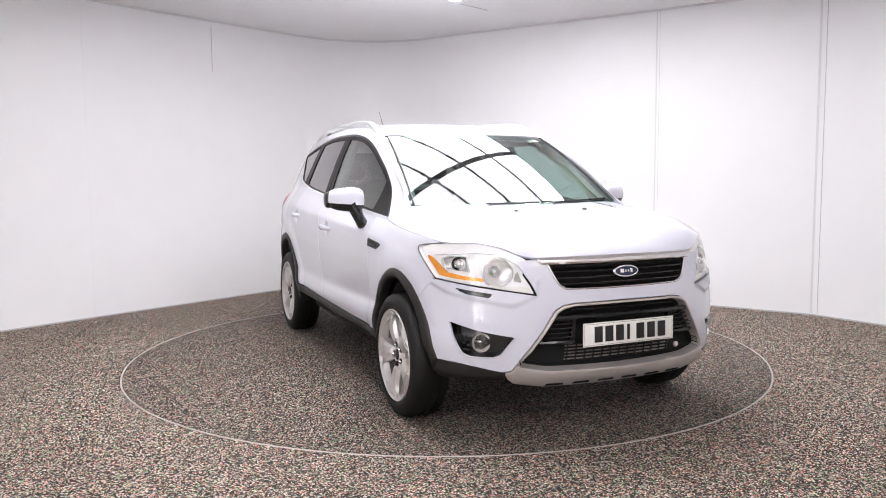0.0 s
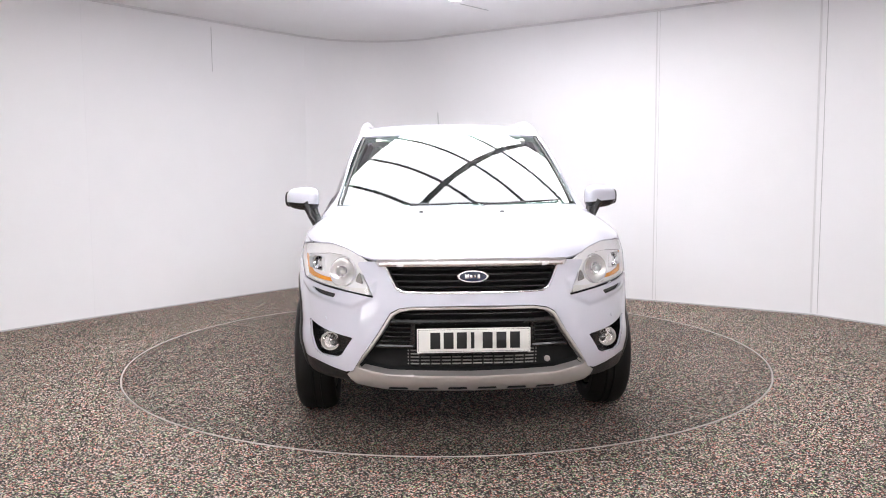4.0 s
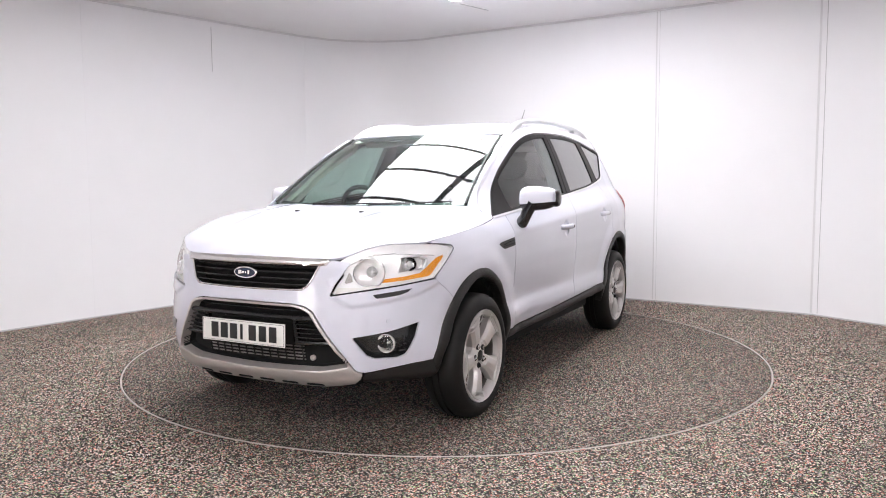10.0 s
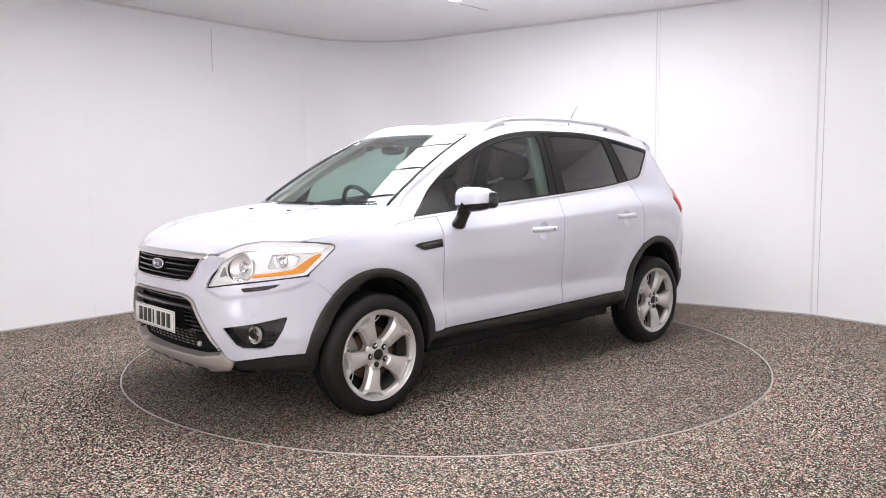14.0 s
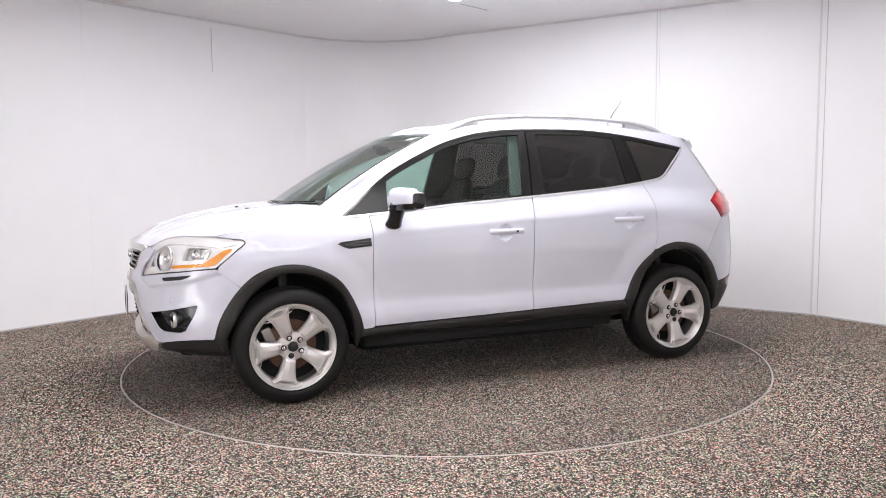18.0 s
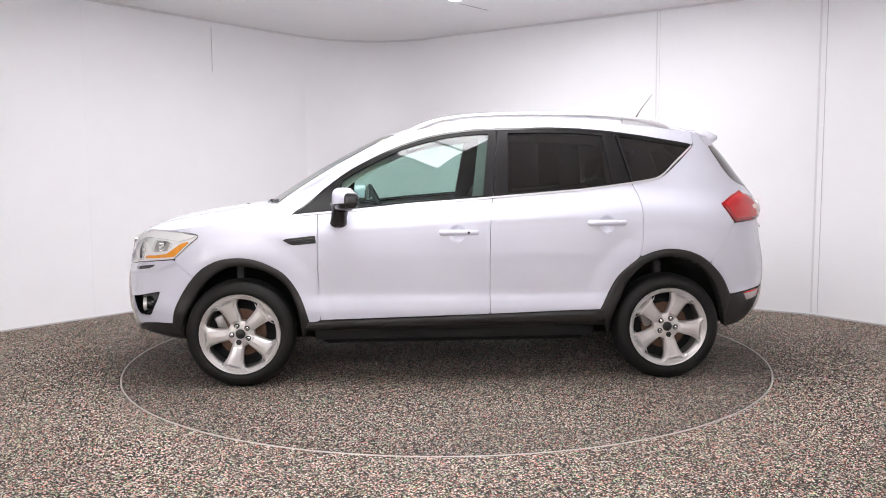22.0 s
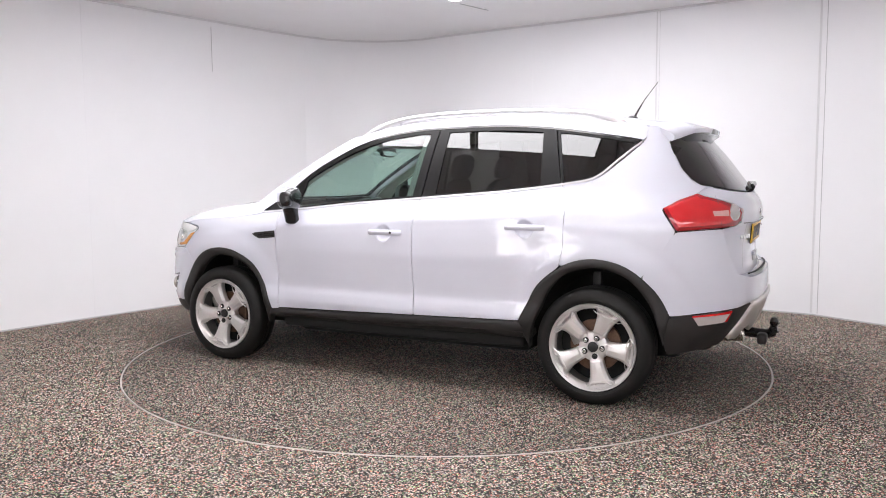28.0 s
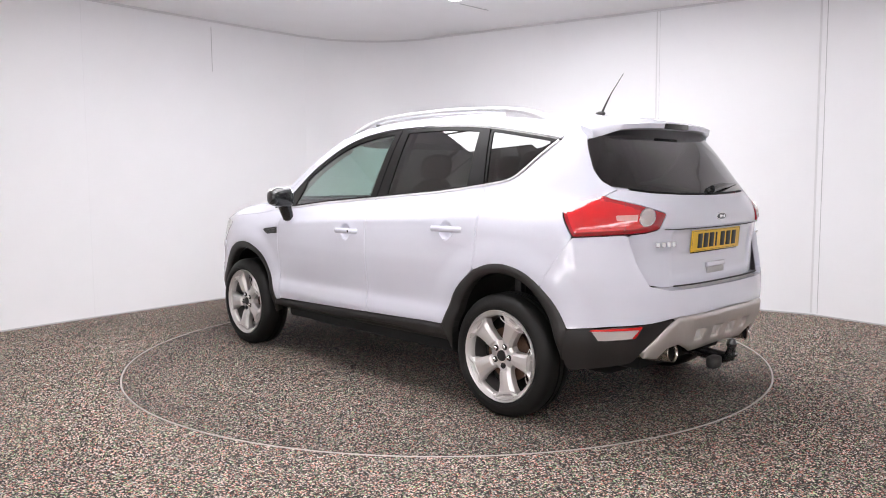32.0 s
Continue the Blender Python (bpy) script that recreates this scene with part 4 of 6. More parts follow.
ell = lambda cu, cv, a, b, tiltd=0.0, n=20: [(cu + a * math.cos(t) * math.cos(tiltd) - b * math.sin(t) * math.sin(tiltd), cv + a * math.cos(t) * math.sin(tiltd) + b * math.sin(t) * math.cos(tiltd)) for t in [2 * math.pi * k / n for k in range(n)]]

# ---------------------------------------------------------------- head lamps
hl = [fy(0.470, 0.729), fy(0.565, 0.743), fy(0.65, 0.757), fx(1.86, 0.775), fx(1.752, 0.786), fx(1.697, 0.833), fx(1.637, 0.886), fx(1.597, 0.916), fx(1.592, 0.929), fx(1.608, 0.939), fx(1.69, 0.950), fx(1.795, 0.958), fx(1.905, 0.962), fx(1.985, 0.946), fx(2.03, 0.923), fx(2.076, 0.882), fy(0.515, 0.82), fy(0.490, 0.775)]


def spot(surf, u, v, off=0.0):
    p = surf(np.array([[u, v]]))[0]
    a = surf(np.array([[u + 1e-4, v]]))[0] - p
    b = surf(np.array([[u, v + 1e-4]]))[0] - p
    n = np.cross(a, b)
    n /= np.linalg.norm(n)
    if (p - np.array([0, 0, 0.75])) @ n < 0:
        n = -n
    return Vector(p + n * off), Vector(n)


def xf(chunk, m):
    V, F = chunk
    return [m @ Vector(v) for v in V], F


def aim(p, d, mir=False):
    """A pose at p whose local x axis points along d."""
    q = Vector(d).to_track_quat("X", "Z").to_matrix().to_4x4()
    return Matrix.Translation(p) @ q


def lathe_part(name, profile, material, parent, m, label="", n=32, mir=False, sharp=35):
    V, F = xf(lathe(profile, n, "x"), m)
    if mir:
        V, F = [(v[0], -v[1], v[2]) for v in V], [tuple(reversed(f)) for f in F]
    return part_mesh(name, mesh_from(name, V, F, material, True, sharp), parent, label)


def flipped(V, F, mir):
    V = [tuple(v) for v in V]
    if mir:
        return [(v[0], -v[1], v[2]) for v in V], [tuple(reversed(f)) for f in F]
    return V, F


for mir in LR:
    lamp = new("headlight")
    lamp.parent = car
    tagged(lamp, "clear head lamp with chrome bowls and an amber strip")
    ka = dict(mirror=mir, step=0.012)
    beams = ((fy(0.618, 0.83)[0], 0.832, 0.073), (fy(0.758, 0.85)[0], 0.864, 0.034))
    well = [(beams[1][0] - 0.062, 0.828), (beams[1][0] + 0.072, 0.838), (beams[1][0] + 0.090, 0.884), (beams[1][0] + 0.050, 0.897), (beams[1][0] - 0.048, 0.896)]

    def sub(name, poly, material, label="", **kw):
        V, F = patch(front_surf, poly, **{**ka, **kw})
        return part_mesh(name, mesh_from(name, V, F, material, True, 40), lamp, label)

    sub("housing", hl, LAMP_WHITE, "bright reflector housing", offset=-0.022, gap=0.001, thick=-0.018, step=0.007, holes=(ell(beams[0][0], beams[0][1], beams[0][2] * 0.90 / 0.92, beams[0][2] * 0.90), well))
    sub("bowl_well", well, BOWL_PALE, "bright recess of the outer bowl", offset=-0.048, gap=-0.001, thick=-0.027, step=0.007)
    sub("cover", hl, LAMP_GLASS, "clear plastic lamp cover", gap=0.002, thick=0.0)
    ring = hl[:10]
    ring = [(a[0] + (b[0] - a[0]) * k / 4, a[1] + (b[1] - a[1]) * k / 4) for a, b in zip(ring, ring[1:]) for k in range(4)]
    V, F = tube([spot(front_surf, u, v, -0.0005)[0] for u, v in ring], 0.0015, 8)
    V, F = ([(v[0], -v[1], v[2]) for v in V], [tuple(reversed(f)) for f in F]) if mir else (V, F)
    part_mesh("lamp_seal", mesh_from("lamp_seal", V, F, GLOSS), lamp, "thin black lamp seal")
    amber = [fy(0.650, 0.781), fy(0.682, 0.801), fx(1.90, 0.806), fx(1.815, 0.818), fx(1.760, 0.852), fx(1.712, 0.886), fx(1.658, 0.899), fx(1.668, 0.884), fx(1.712, 0.845), fx(1.763, 0.800), fx(1.80, 0.796), fx(1.90, 0.788)]
    sub("indicator", amber, AMBER, "amber indicator strip", offset=-0.018, thick=0.02, step=0.008)
    low_band = [fy(0.482, 0.732), fy(0.565, 0.747), fy(0.65, 0.761), fx(1.86, 0.780), fx(1.77, 0.790), fx(1.79, 0.796), fx(1.88, 0.788), fy(0.65, 0.771), fy(0.56, 0.762), fy(0.495, 0.765)]
    sub("lower_trim", low_band, PLATE_W, "pale lamp base trim", offset=-0.012, thick=0.02, step=0.008)
    for (uu, vv, rr), nm in zip(beams, ("main_beam", "dipped_beam")):
        p, nrm = spot(front_surf, uu, vv, -0.022)
        d = (nrm * 0.7 + Vector((0.5, 0, 0))).normalized()
        dp = 0.5 if nm == "main_beam" else 1.0
        prof = [(rr * 1.06, -0.004), (rr * 1.03, 0.003), (rr * 0.98, 0.004), (rr * 0.92, -0.006 * dp), (rr * 0.72, -0.024 * dp), (rr * 0.44, -0.040 * dp), (rr * 0.20, -0.048 * dp)]
        bowl = lathe_part(nm, prof, BOWL_PALE if nm == "main_beam" else CHROME, lamp, aim(p, d), "pale reflector bowl", mir=mir)
        hood = p + Vector((0.0, 0.016, 0.006)) if nm == "main_beam" else p
        lathe_part("projector_ring", [(0.030, -0.030), (0.031, -0.008), (0.027, -0.002), (0.023, -0.008), (0.012, -0.026), (0.0, -0.028)] if nm == "main_beam" else [(0.020, -0.030), (0.021, -0.010), (0.016, -0.006), (0.014, -0.016), (0.0, -0.020)], CHROME, lamp, aim(hood, d), "bright hood round the bulb", mir=mir, n=24)
        lathe_part("bulb_cap", [(0.0, 0.000), (0.007, -0.002), (0.009, -0.012), (0.008, -0.026)], BULB, lamp, aim(hood, d), mir=mir, n=20)
    # white lid over the bowls and a dark reflector wedge in the lower corner
    lid = [fy(0.535, 0.868), fy(0.58, 0.900), fy(0.62, 0.914), fy(0.70, 0.920), fx(1.90, 0.915), fx(1.80, 0.907), fx(1.72, 0.898), fx(1.66, 0.912), fx(1.612, 0.930), fx(1.69, 0.949), fx(1.795, 0.957), fx(1.905, 0.963), fx(1.985, 0.948), fx(2.032, 0.925), fx(2.078, 0.886)]
    sub("lid", lid, LAMP_WHITE, "white lid over the lamp bowls", offset=-0.008, thick=0.014, step=0.007)
    sub("corner_reflector", [fy(0.520, 0.782), fy(0.556, 0.792), fy(0.545, 0.825), fy(0.535, 0.835)], ALLOY_DARK, "small dark corner reflector", offset=-0.014, thick=0.008, step=0.006)
    # washer cover under the lamp
    V, F = patch(front_surf, washer_l, mirror=mir, offset=-0.006, thick=0.01, step=0.008)
    part_mesh("washer_slot", mesh_from("washer_recess", V, F, GLOSS), bumper_f, "dark slot for the lamp washer")
    # parking sensor
    p, nrm = spot(front_surf, *fy(0.70, 0.602), 0.0)
    lathe_part("parking_sensor", [(0.0, 0.004), (0.009, 0.004), (0.011, 0.002), (0.011, -0.004)], PAINT, bumper_f, aim(p, nrm), mir=mir, n=20)
    # fog lamp in its recess
    fogl = new("fog_lamp")
    fogl.parent = car
    tagged(fogl, "round fog lamp with a chrome ring in a black recess")
    V, F = patch(front_surf, fog_l, mirror=mir, offset=-0.045, gap=-0.002, thick=-0.046, step=0.008)
    part_mesh("recess", mesh_from("recess", V, F, GLOSS, True, 40), fogl, "black fog lamp recess")
    for q in range(3):
        vv = 0.45 + 0.035 * q
        pts = [spot(front_surf, u, vv + 0.05 * (u - 0.9), -0.030)[0] for u in np.linspace(fy(0.765, vv)[0], fx(1.945 - 0.018 * q, vv)[0], 6)]
        V, F = tube(pts, 0.008, 6)
        if mir:
            V, F = [(v[0], -v[1], v[2]) for v in V], [tuple(reversed(f)) for f in F]
        part_mesh("recess_fin", mesh_from("recess_fin", V, F, GLOSS), fogl)
    p = Vector((1.976, 0.680, 0.491))
    d = Vector((1, 0.12, 0))
    lathe_part("ring", [(0.044, -0.012), (0.048, 0.000), (0.046, 0.008), (0.041, 0.008), (0.037, 0.002), (0.034, -0.006)], ALLOY_BRIGHT, fogl, aim(p, d), "chrome ring", mir=mir)
    lathe_part("bowl", [(0.034, -0.006), (0.026, -0.024), (0.010, -0.034), (0.006, -0.012), (0.0, -0.010)], REFLECTOR, fogl, aim(p, d), mir=mir)
    lathe_part("lens", [(0.037, 0.003), (0.020, 0.007), (0.0, 0.008)], LAMP_GLASS, fogl, aim(p, d), mir=mir)

# ---------------------------------------------------------------- grilles and badge
up_open = both([(0, 0.752), fy(0.30, 0.754), fy(0.352, 0.774), fy(0.398, 0.866), (0, 0.868)])
grille = new("upper_grille")
grille.parent = car
tagged(grille, "black slatted upper grille under a silver strip")
V, F = patch(front_surf, up_open, offset=-0.055, gap=-0.002, thick=-0.056)
part_mesh("backing", mesh_from("backing", V, F, DARK, True, 40), grille)
for z, hw in ((0.774, 0.345), (0.802, 0.360), (0.832, 0.376), (0.858, 0.388)):
    pts = [spot(front_surf, u, z, -0.014)[0] for u in np.linspace(-fy(hw, z)[0], fy(hw, z)[0], 31)]
    V, F = tube(pts, 0.0085, 8, scale=(1.6, 0.85))
    part_mesh("slat", mesh_from("slat", V, F, GLOSS), grille)
edge_pts = [(-u, v) for u, v in reversed([fy(0.30, 0.751), fy(0.335, 0.760), fy(0.360, 0.778), fy(0.402, 0.866)])]
edge_line = smooth_poly(edge_pts + [(0, 0.748)] + [(-u, v) for u, v in reversed(edge_pts)], 5)
V, F = tube([spot(front_surf, u, v, 0.001)[0] for u, v in edge_line], 0.005, 8)
part_mesh("grille_trim", mesh_from("grille_trim", V, F, CHROME), grille, "chrome edge")
strip_poly = both([(0, 0.866), fy(0.25, 0.866), fy(0.432, 0.864), fy(0.448, 0.884), fy(0.440, 0.896), fy(0.25, 0.900), (0, 0.902)])
V, F = patch(front_surf, strip_poly, offset=0.009, thick=0.02, step=0.008, bulge=lambda d: 0.006 * np.clip(d / 0.01, 0, 1))
part_mesh("bonnet_strip", mesh_from("bonnet_strip", V, F, POLISHED), grille, "satin silver strip along the bonnet edge")


def ellipse_disc(a, b, h, edge, n=48):
    """A domed oval plate facing local x: verts, faces."""
    V, F = [], []
    for s, x in ((1.0, 0.0), (1.0, h * 0.5), (1 - edge, h), (0.6, h * 1.12), (0.02, h * 1.15)):
        for j in range(n):
            t = 2 * math.pi * j / n
            V.append((x, a * s * math.cos(t), b * s * math.sin(t)))
    for i in range(4):
        for j in range(n):
            F.append((i * n + j, i * n + (j + 1) % n, (i + 1) * n + (j + 1) % n, (i + 1) * n + j))
    F.append(tuple(4 * n + j for j in range(n)))
    return V, F


def oval_badge(p, d, size, parent, tag):
    b = new("badge")
    b.parent = parent
    tagged(b, tag)
    m = aim(p, d)
    part_mesh("surround", mesh_from("surround", *xf(ellipse_disc(0.073 * size, 0.030 * size, 0.008, 0.06), m), CHROME), b, "chrome oval")
    part_mesh("field", mesh_from("field", *xf(ellipse_disc(0.064 * size, 0.0235 * size, 0.0105, 0.03), m), BADGE), b, "dark blue enamel")
    bm = bmesh.new()
    for y, w, hgt in ((-0.028, 0.020, 0.020), (-0.008, 0.010, 0.012), (0.008, 0.008, 0.012), (0.026, 0.012, 0.020)):
        box(bm, 0.0125, y * size, 0, 0.002, w * size, hgt * size, 0.0006)
    bmesh.ops.transform(bm, matrix=m, verts=bm.verts)
    part("bars", bm, CHROME, b, "bright bars")


oval_badge(Vector((2.176, 0, 0.822)), (1, 0, 0.08), 1.0, car, "dark blue oval badge with a chrome rim")

lowg = new("lower_grille")
lowg.parent = car
tagged(lowg, "wide black lower grille in a satin silver surround")
lo_out = both([(0, 0.684), fy(0.28, 0.682), fy(0.345, 0.672), fy(0.383, 0.650), fy(0.498, 0.47), fy(0.563, 0.362), fy(0.592, 0.351), fy(0.578, 0.325), fy(0.545, 0.300), fy(0.40, 0.276), (0, 0.268)])
lo_in = both([(0, 0.671), fy(0.28, 0.669), fy(0.333, 0.660), fy(0.370, 0.640), fy(0.486, 0.462), fy(0.540, 0.388), fy(0.40, 0.362), (0, 0.352)])
V, F = patch(front_surf, lo_out, holes=(lo_in,), offset=0.008, gap=0.001, thick=0.05, step=0.009, bulge=lambda d: 0.005 * np.sqrt(np.clip(d / 0.006, 0, 1)))
part_mesh("surround", mesh_from("surround", V, F, SATIN, True, 50), lowg, "satin silver surround and lip")
for y0 in (-0.35, -0.21, -0.07, 0.07, 0.21, 0.35):
    q = [(fy(abs(y0) - 0.048, 0.29)[0] * (1 if y0 > 0 else -1), 0.285), (fy(abs(y0) + 0.048, 0.29)[0] * (1 if y0 > 0 else -1), 0.288)]
    u0, u1 = sorted((q[0][0], q[1][0]))
    V, F = patch(front_surf, [(u0, 0.287), (u1, 0.287), (u1 - 0.006, 0.298), (u0 + 0.006, 0.298)], offset=0.0150, thick=0.004, step=0.006)
    part_mesh("lip_slot", mesh_from("lip_slot", V, F, DARK), lowg, "dark slot")
V, F = patch(front_surf, lo_in, offset=-0.075, gap=-0.002, thick=-0.07)
part_mesh("backing", mesh_from("backing", V, F, DARK, True, 40), lowg)


def front_bar(z, y0, y1, r, off, material, sc=(1, 1), name="slat", n=20):
    us = np.linspace(math.copysign(fy(abs(y0), z)[0], y0), math.copysign(fy(abs(y1), z)[0], y1), n)
    V, F = tube([spot(front_surf, u, z, off)[0] for u in us], r, 8, scale=sc)
    part_mesh(name, mesh_from(name, V, F, material), lowg)


front_bar(0.612, -0.385, 0.385, 0.014, -0.012, GLOSS, (1.2, 1.0), n=30)
front_bar(0.646, -0.345, 0.345, 0.005, -0.030, GLOSS, n=30)
for s in (-1, 1):
    for z, a, b in ((0.584, 0.285, 0.395), (0.562, 0.285, 0.408), (0.540, 0.285, 0.420), (0.518, 0.290, 0.432)):
        front_bar(z, s * a, s * b, 0.0065, -0.016, GLOSS, (1.6, 0.8), n=8)
    front_bar(0.490, s * 0.28, s * 0.455, 0.012, -0.022, GLOSS, n=8)
    V, F = patch(front_surf, [(s * fy(0.272, 0.6)[0], 0.61), (s * fy(0.29, 0.6)[0], 0.61), (s * fy(0.30, 0.49)[0], 0.485), (s * fy(0.272, 0.49)[0], 0.485)], offset=-0.014, thick=0.02, step=0.008)
    part_mesh("grille_block", mesh_from("grille_block", V, F, GLOSS), lowg)
for z in (0.395, 0.412, 0.429, 0.446, 0.463):
    front_bar(z, -0.31, 0.31, 0.0035, -0.040, ALLOY_DARK, name="cooler_fin")
for k in range(13):
    y = -0.30 + 0.05 * k
    V, F = tube([spot(front_surf, math.copysign(fy(abs(y) + 1e-6, z)[0], y), z, -0.036)[0] for z in (0.385, 0.43, 0.472)], 0.004, 6)
    part_mesh("cooler_bar", mesh_from("cooler_bar", V, F, DARK), lowg)
lathe_part("tow_cap", [(0.0, 0.004), (0.010, 0.004), (0.014, 0.0), (0.014, -0.01)], SATIN, lowg, aim(spot(front_surf, fy(0.36, 0.41)[0], 0.415, -0.02)[0], (1, 0.2, 0)), n=16)


def number_plate(p, tilt, facing, material, tag):
    """A plate whose marks are plain bars."""
    pl = new("number_plate")
    pl.parent = car
    tagged(pl, tag)
    m = Matrix.Translation(p) @ Matrix.Rotation(0 if facing > 0 else math.pi, 4, "Z") @ Matrix.Rotation(radians(tilt), 4, "Y")
    bm = bmesh.new()
    box(bm, 0, 0, 0, 0.006, 0.524, 0.113, 0.002, m)
    part("plate", bm, material, pl)
    bm = bmesh.new()
    box(bm, -0.005, 0, -0.004, 0.006, 0.500, 0.120, 0.002, m)
    part("holder", bm, GLOSS, pl, "black plate holder")
    bm = bmesh.new()
    for sy in (-1, 1):
        box(bm, 0.0034, sy * 0.2555, 0, 0.0006, 0.0012, 0.102, 0, m)
    for sz in (-1, 1):
        box(bm, 0.0034, 0, sz * 0.0505, 0.0006, 0.512, 0.0012, 0, m)
    part("border", bm, INK, pl, smooth=False)
    for y in (-0.178, -0.117, -0.056, -0.006, 0.063, 0.127, 0.190):
        w = 0.016 if abs(y + 0.006) < 0.001 else 0.046
        bm = bmesh.new()
        box(bm, 0.0040, y, 0.0, 0.002, w, 0.076, 0.0008, m)
        part("bar", bm, INK, pl, "plain black bar")
    return pl


number_plate(Vector((2.212, 0.0, 0.531)), -1.5, 1, PLATE_W, "white front number plate with plain black bars")
number_plate(Vector((-2.113, 0.018, 0.941)), 4.0, -1, PLATE_Y, "yellow rear number plate with plain black bars")

# ---------------------------------------------------------------- tail lamps and rear end
tl = [rx(-1.703, 1.102), rx(-1.78, 1.148), rx(-1.865, 1.182), ry(0.685, 1.168), ry(0.60, 1.134), ry(0.482, 1.090), ry(0.532, 1.016), ry(0.60, 1.001), ry(0.683, 0.994), rx(-1.90, 0.987), rx(-1.785, 0.980)]
lens_c = ry(0.592, 1.073)
for mir in LR:
    lamp = new("tail_light")
    lamp.parent = car
    tagged(lamp, "large red tail lamp with a clear reversing lens")

    def sub(name, poly, material, label="", **kw):
        V, F = patch(rear_surf, poly, **{**dict(mirror=mir, step=0.010), **kw})
        return part_mesh(name, mesh_from(name, V, F, material, True, 40), lamp, label)

    sub("lens", tl, RED_DEEP, "deep red lens", gap=0.002, thick=0.03, bulge=lambda d: 0.012 * np.sqrt(np.clip(d / 0.03, 0, 1)))
    tcx, tcy = np.mean([p[0] for p in tl]), np.mean([p[1] for p in tl])
    sub("inner_lens", [(tcx + 0.03 + (u - tcx) * 0.80, tcy + 0.002 + (v - tcy) * 0.80) for u, v in tl], RED, "bright red inner lens", offset=0.0105, thick=0.004, bulge=lambda d: 0.0025 * np.clip(d / 0.01, 0, 1))
    sub("reversing_lens", ell(lens_c[0], lens_c[1], 0.037, 0.041, 0.25), CLEARLENS, "clear ribbed reversing lens", offset=0.0138, thick=0.006, step=0.005, bulge=lambda d: 0.003 * np.sqrt(np.clip(d / 0.02, 0, 1)))
    sub("lens_ring", ell(lens_c[0], lens_c[1], 0.041, 0.045, 0.25), CHROME, "chrome lens ring", holes=(ell(lens_c[0], lens_c[1], 0.037, 0.041, 0.25),), offset=0.0150, thick=0.006, step=0.004)
    for k in range(-2, 3):
        w = 0.034 * math.sqrt(1 - (k / 3.0) ** 2)
        V, F = flipped(*tube([spot(rear_surf, lens_c[0] + w * q, lens_c[1] + 0.0125 * k, 0.0172)[0] for q in (-1, -0.5, 0, 0.5, 1)], 0.0014, 6), mir)
        part_mesh("lens_rib", mesh_from("lens_rib", V, F, CLEARLENS), lamp)
    b0 = [(lens_c[0] + 0.047, 1.054), (lens_c[0] + 0.047, 1.084), (lens_c[0] + 0.15, 1.080), (lens_c[0] + 0.140, 1.056)]
    sub("indicator", b0, PALE_RED, "pale red indicator window", offset=0.0150, thick=0.004, step=0.006)
    su = ry(0.676, 1.07)[0]
    sub("lens_seam", [(su - 0.001, 0.992), (su + 0.0012, 0.992), (su + 0.0162, 1.158), (su + 0.014, 1.158)], INK, "thin seam", offset=0.0128, thick=0.002, step=0.003)
    rf = new("rear_fog_reflector")
    rf.parent = car
    tagged(rf, "pale lamp with a red edge in the rear skirt")
    V, F = patch(rear_surf, refl_poly, mirror=mir, gap=0.001, thick=0.02, step=0.008, offset=-0.002)
    part_mesh("lens", mesh_from("lens", V, F, CLEARLENS), rf, "pale ribbed lens")
    V, F = patch(rear_surf, [refl_poly[0], refl_poly[1], refl_poly[2], (refl_poly[2][0] + 0.018, 0.478), (refl_poly[1][0] + 0.012, 0.523), (refl_poly[0][0], 0.513)], mirror=mir, gap=0.001, thick=0.006, step=0.005, offset=0.001)
    part_mesh("red_edge", mesh_from("red_edge", V, F, RED), rf, "red edge")
    # exhaust
    ex = new("exhaust_tip")
    ex.parent = car
    tagged(ex, "round polished exhaust tip")
    prof = [(0.045, 0.22), (0.047, 0.010), (0.050, 0.0), (0.048, -0.005), (0.043, 0.003), (0.042, 0.014)]
    lathe_part("pipe", prof, STEEL, ex, Matrix.Translation((-2.088, 0.405, 0.378)) @ Matrix.Rotation(radians(6), 4, "Y"), mir=mir)
    lathe_part("inside", [(0.0, 0.15), (0.0405, 0.15), (0.042, 0.013)], DARK, ex, Matrix.Translation((-2.088, 0.405, 0.378)) @ Matrix.Rotation(radians(6), 4, "Y"), mir=mir)

diff_poly = both([(0, 0.580), ry(0.455, 0.572), ry(0.50, 0.535), ry(0.60, 0.405), ry(0.585, 0.372), ry(0.50, 0.362), ry(0.47, 0.415), ry(0.40, 0.428), ry(0.33, 0.400), ry(0.28, 0.375), (0, 0.385)])
pockets = []
for y0 in (-0.24, -0.08, 0.08, 0.24):
    at_y = lambda y, z: (math.copysign(ry(abs(y), z)[0], y), z)
    pockets.append([at_y(y0 - 0.036, 0.436), at_y(y0 + 0.036, 0.436), at_y(y0 + 0.044, 0.492), at_y(y0 - 0.044, 0.492)])
V, F = patch(rear_surf, diff_poly, offset=0.008, thick=0.05, step=0.009, holes=tuple(pockets), bulge=lambda d: 0.008 * np.sqrt(np.clip(d / 0.015, 0, 1)))
diffuser = part_mesh("rear_diffuser", mesh_from("rear_diffuser", V, F, SATIN, True, 50), car, "satin silver rear diffuser")
for q in pockets:
    V, F = patch(rear_surf, q, offset=0.004, gap=-0.004, thick=0.004, step=0.008, field=lambda uv: -0.035 * np.clip((uv[:, 1] - 0.43) / 0.06, 0, 1))
    part_mesh("diffuser_recess", mesh_from("diffuser_recess", V, F, SATIN), diffuser, "shallow sloping recess")
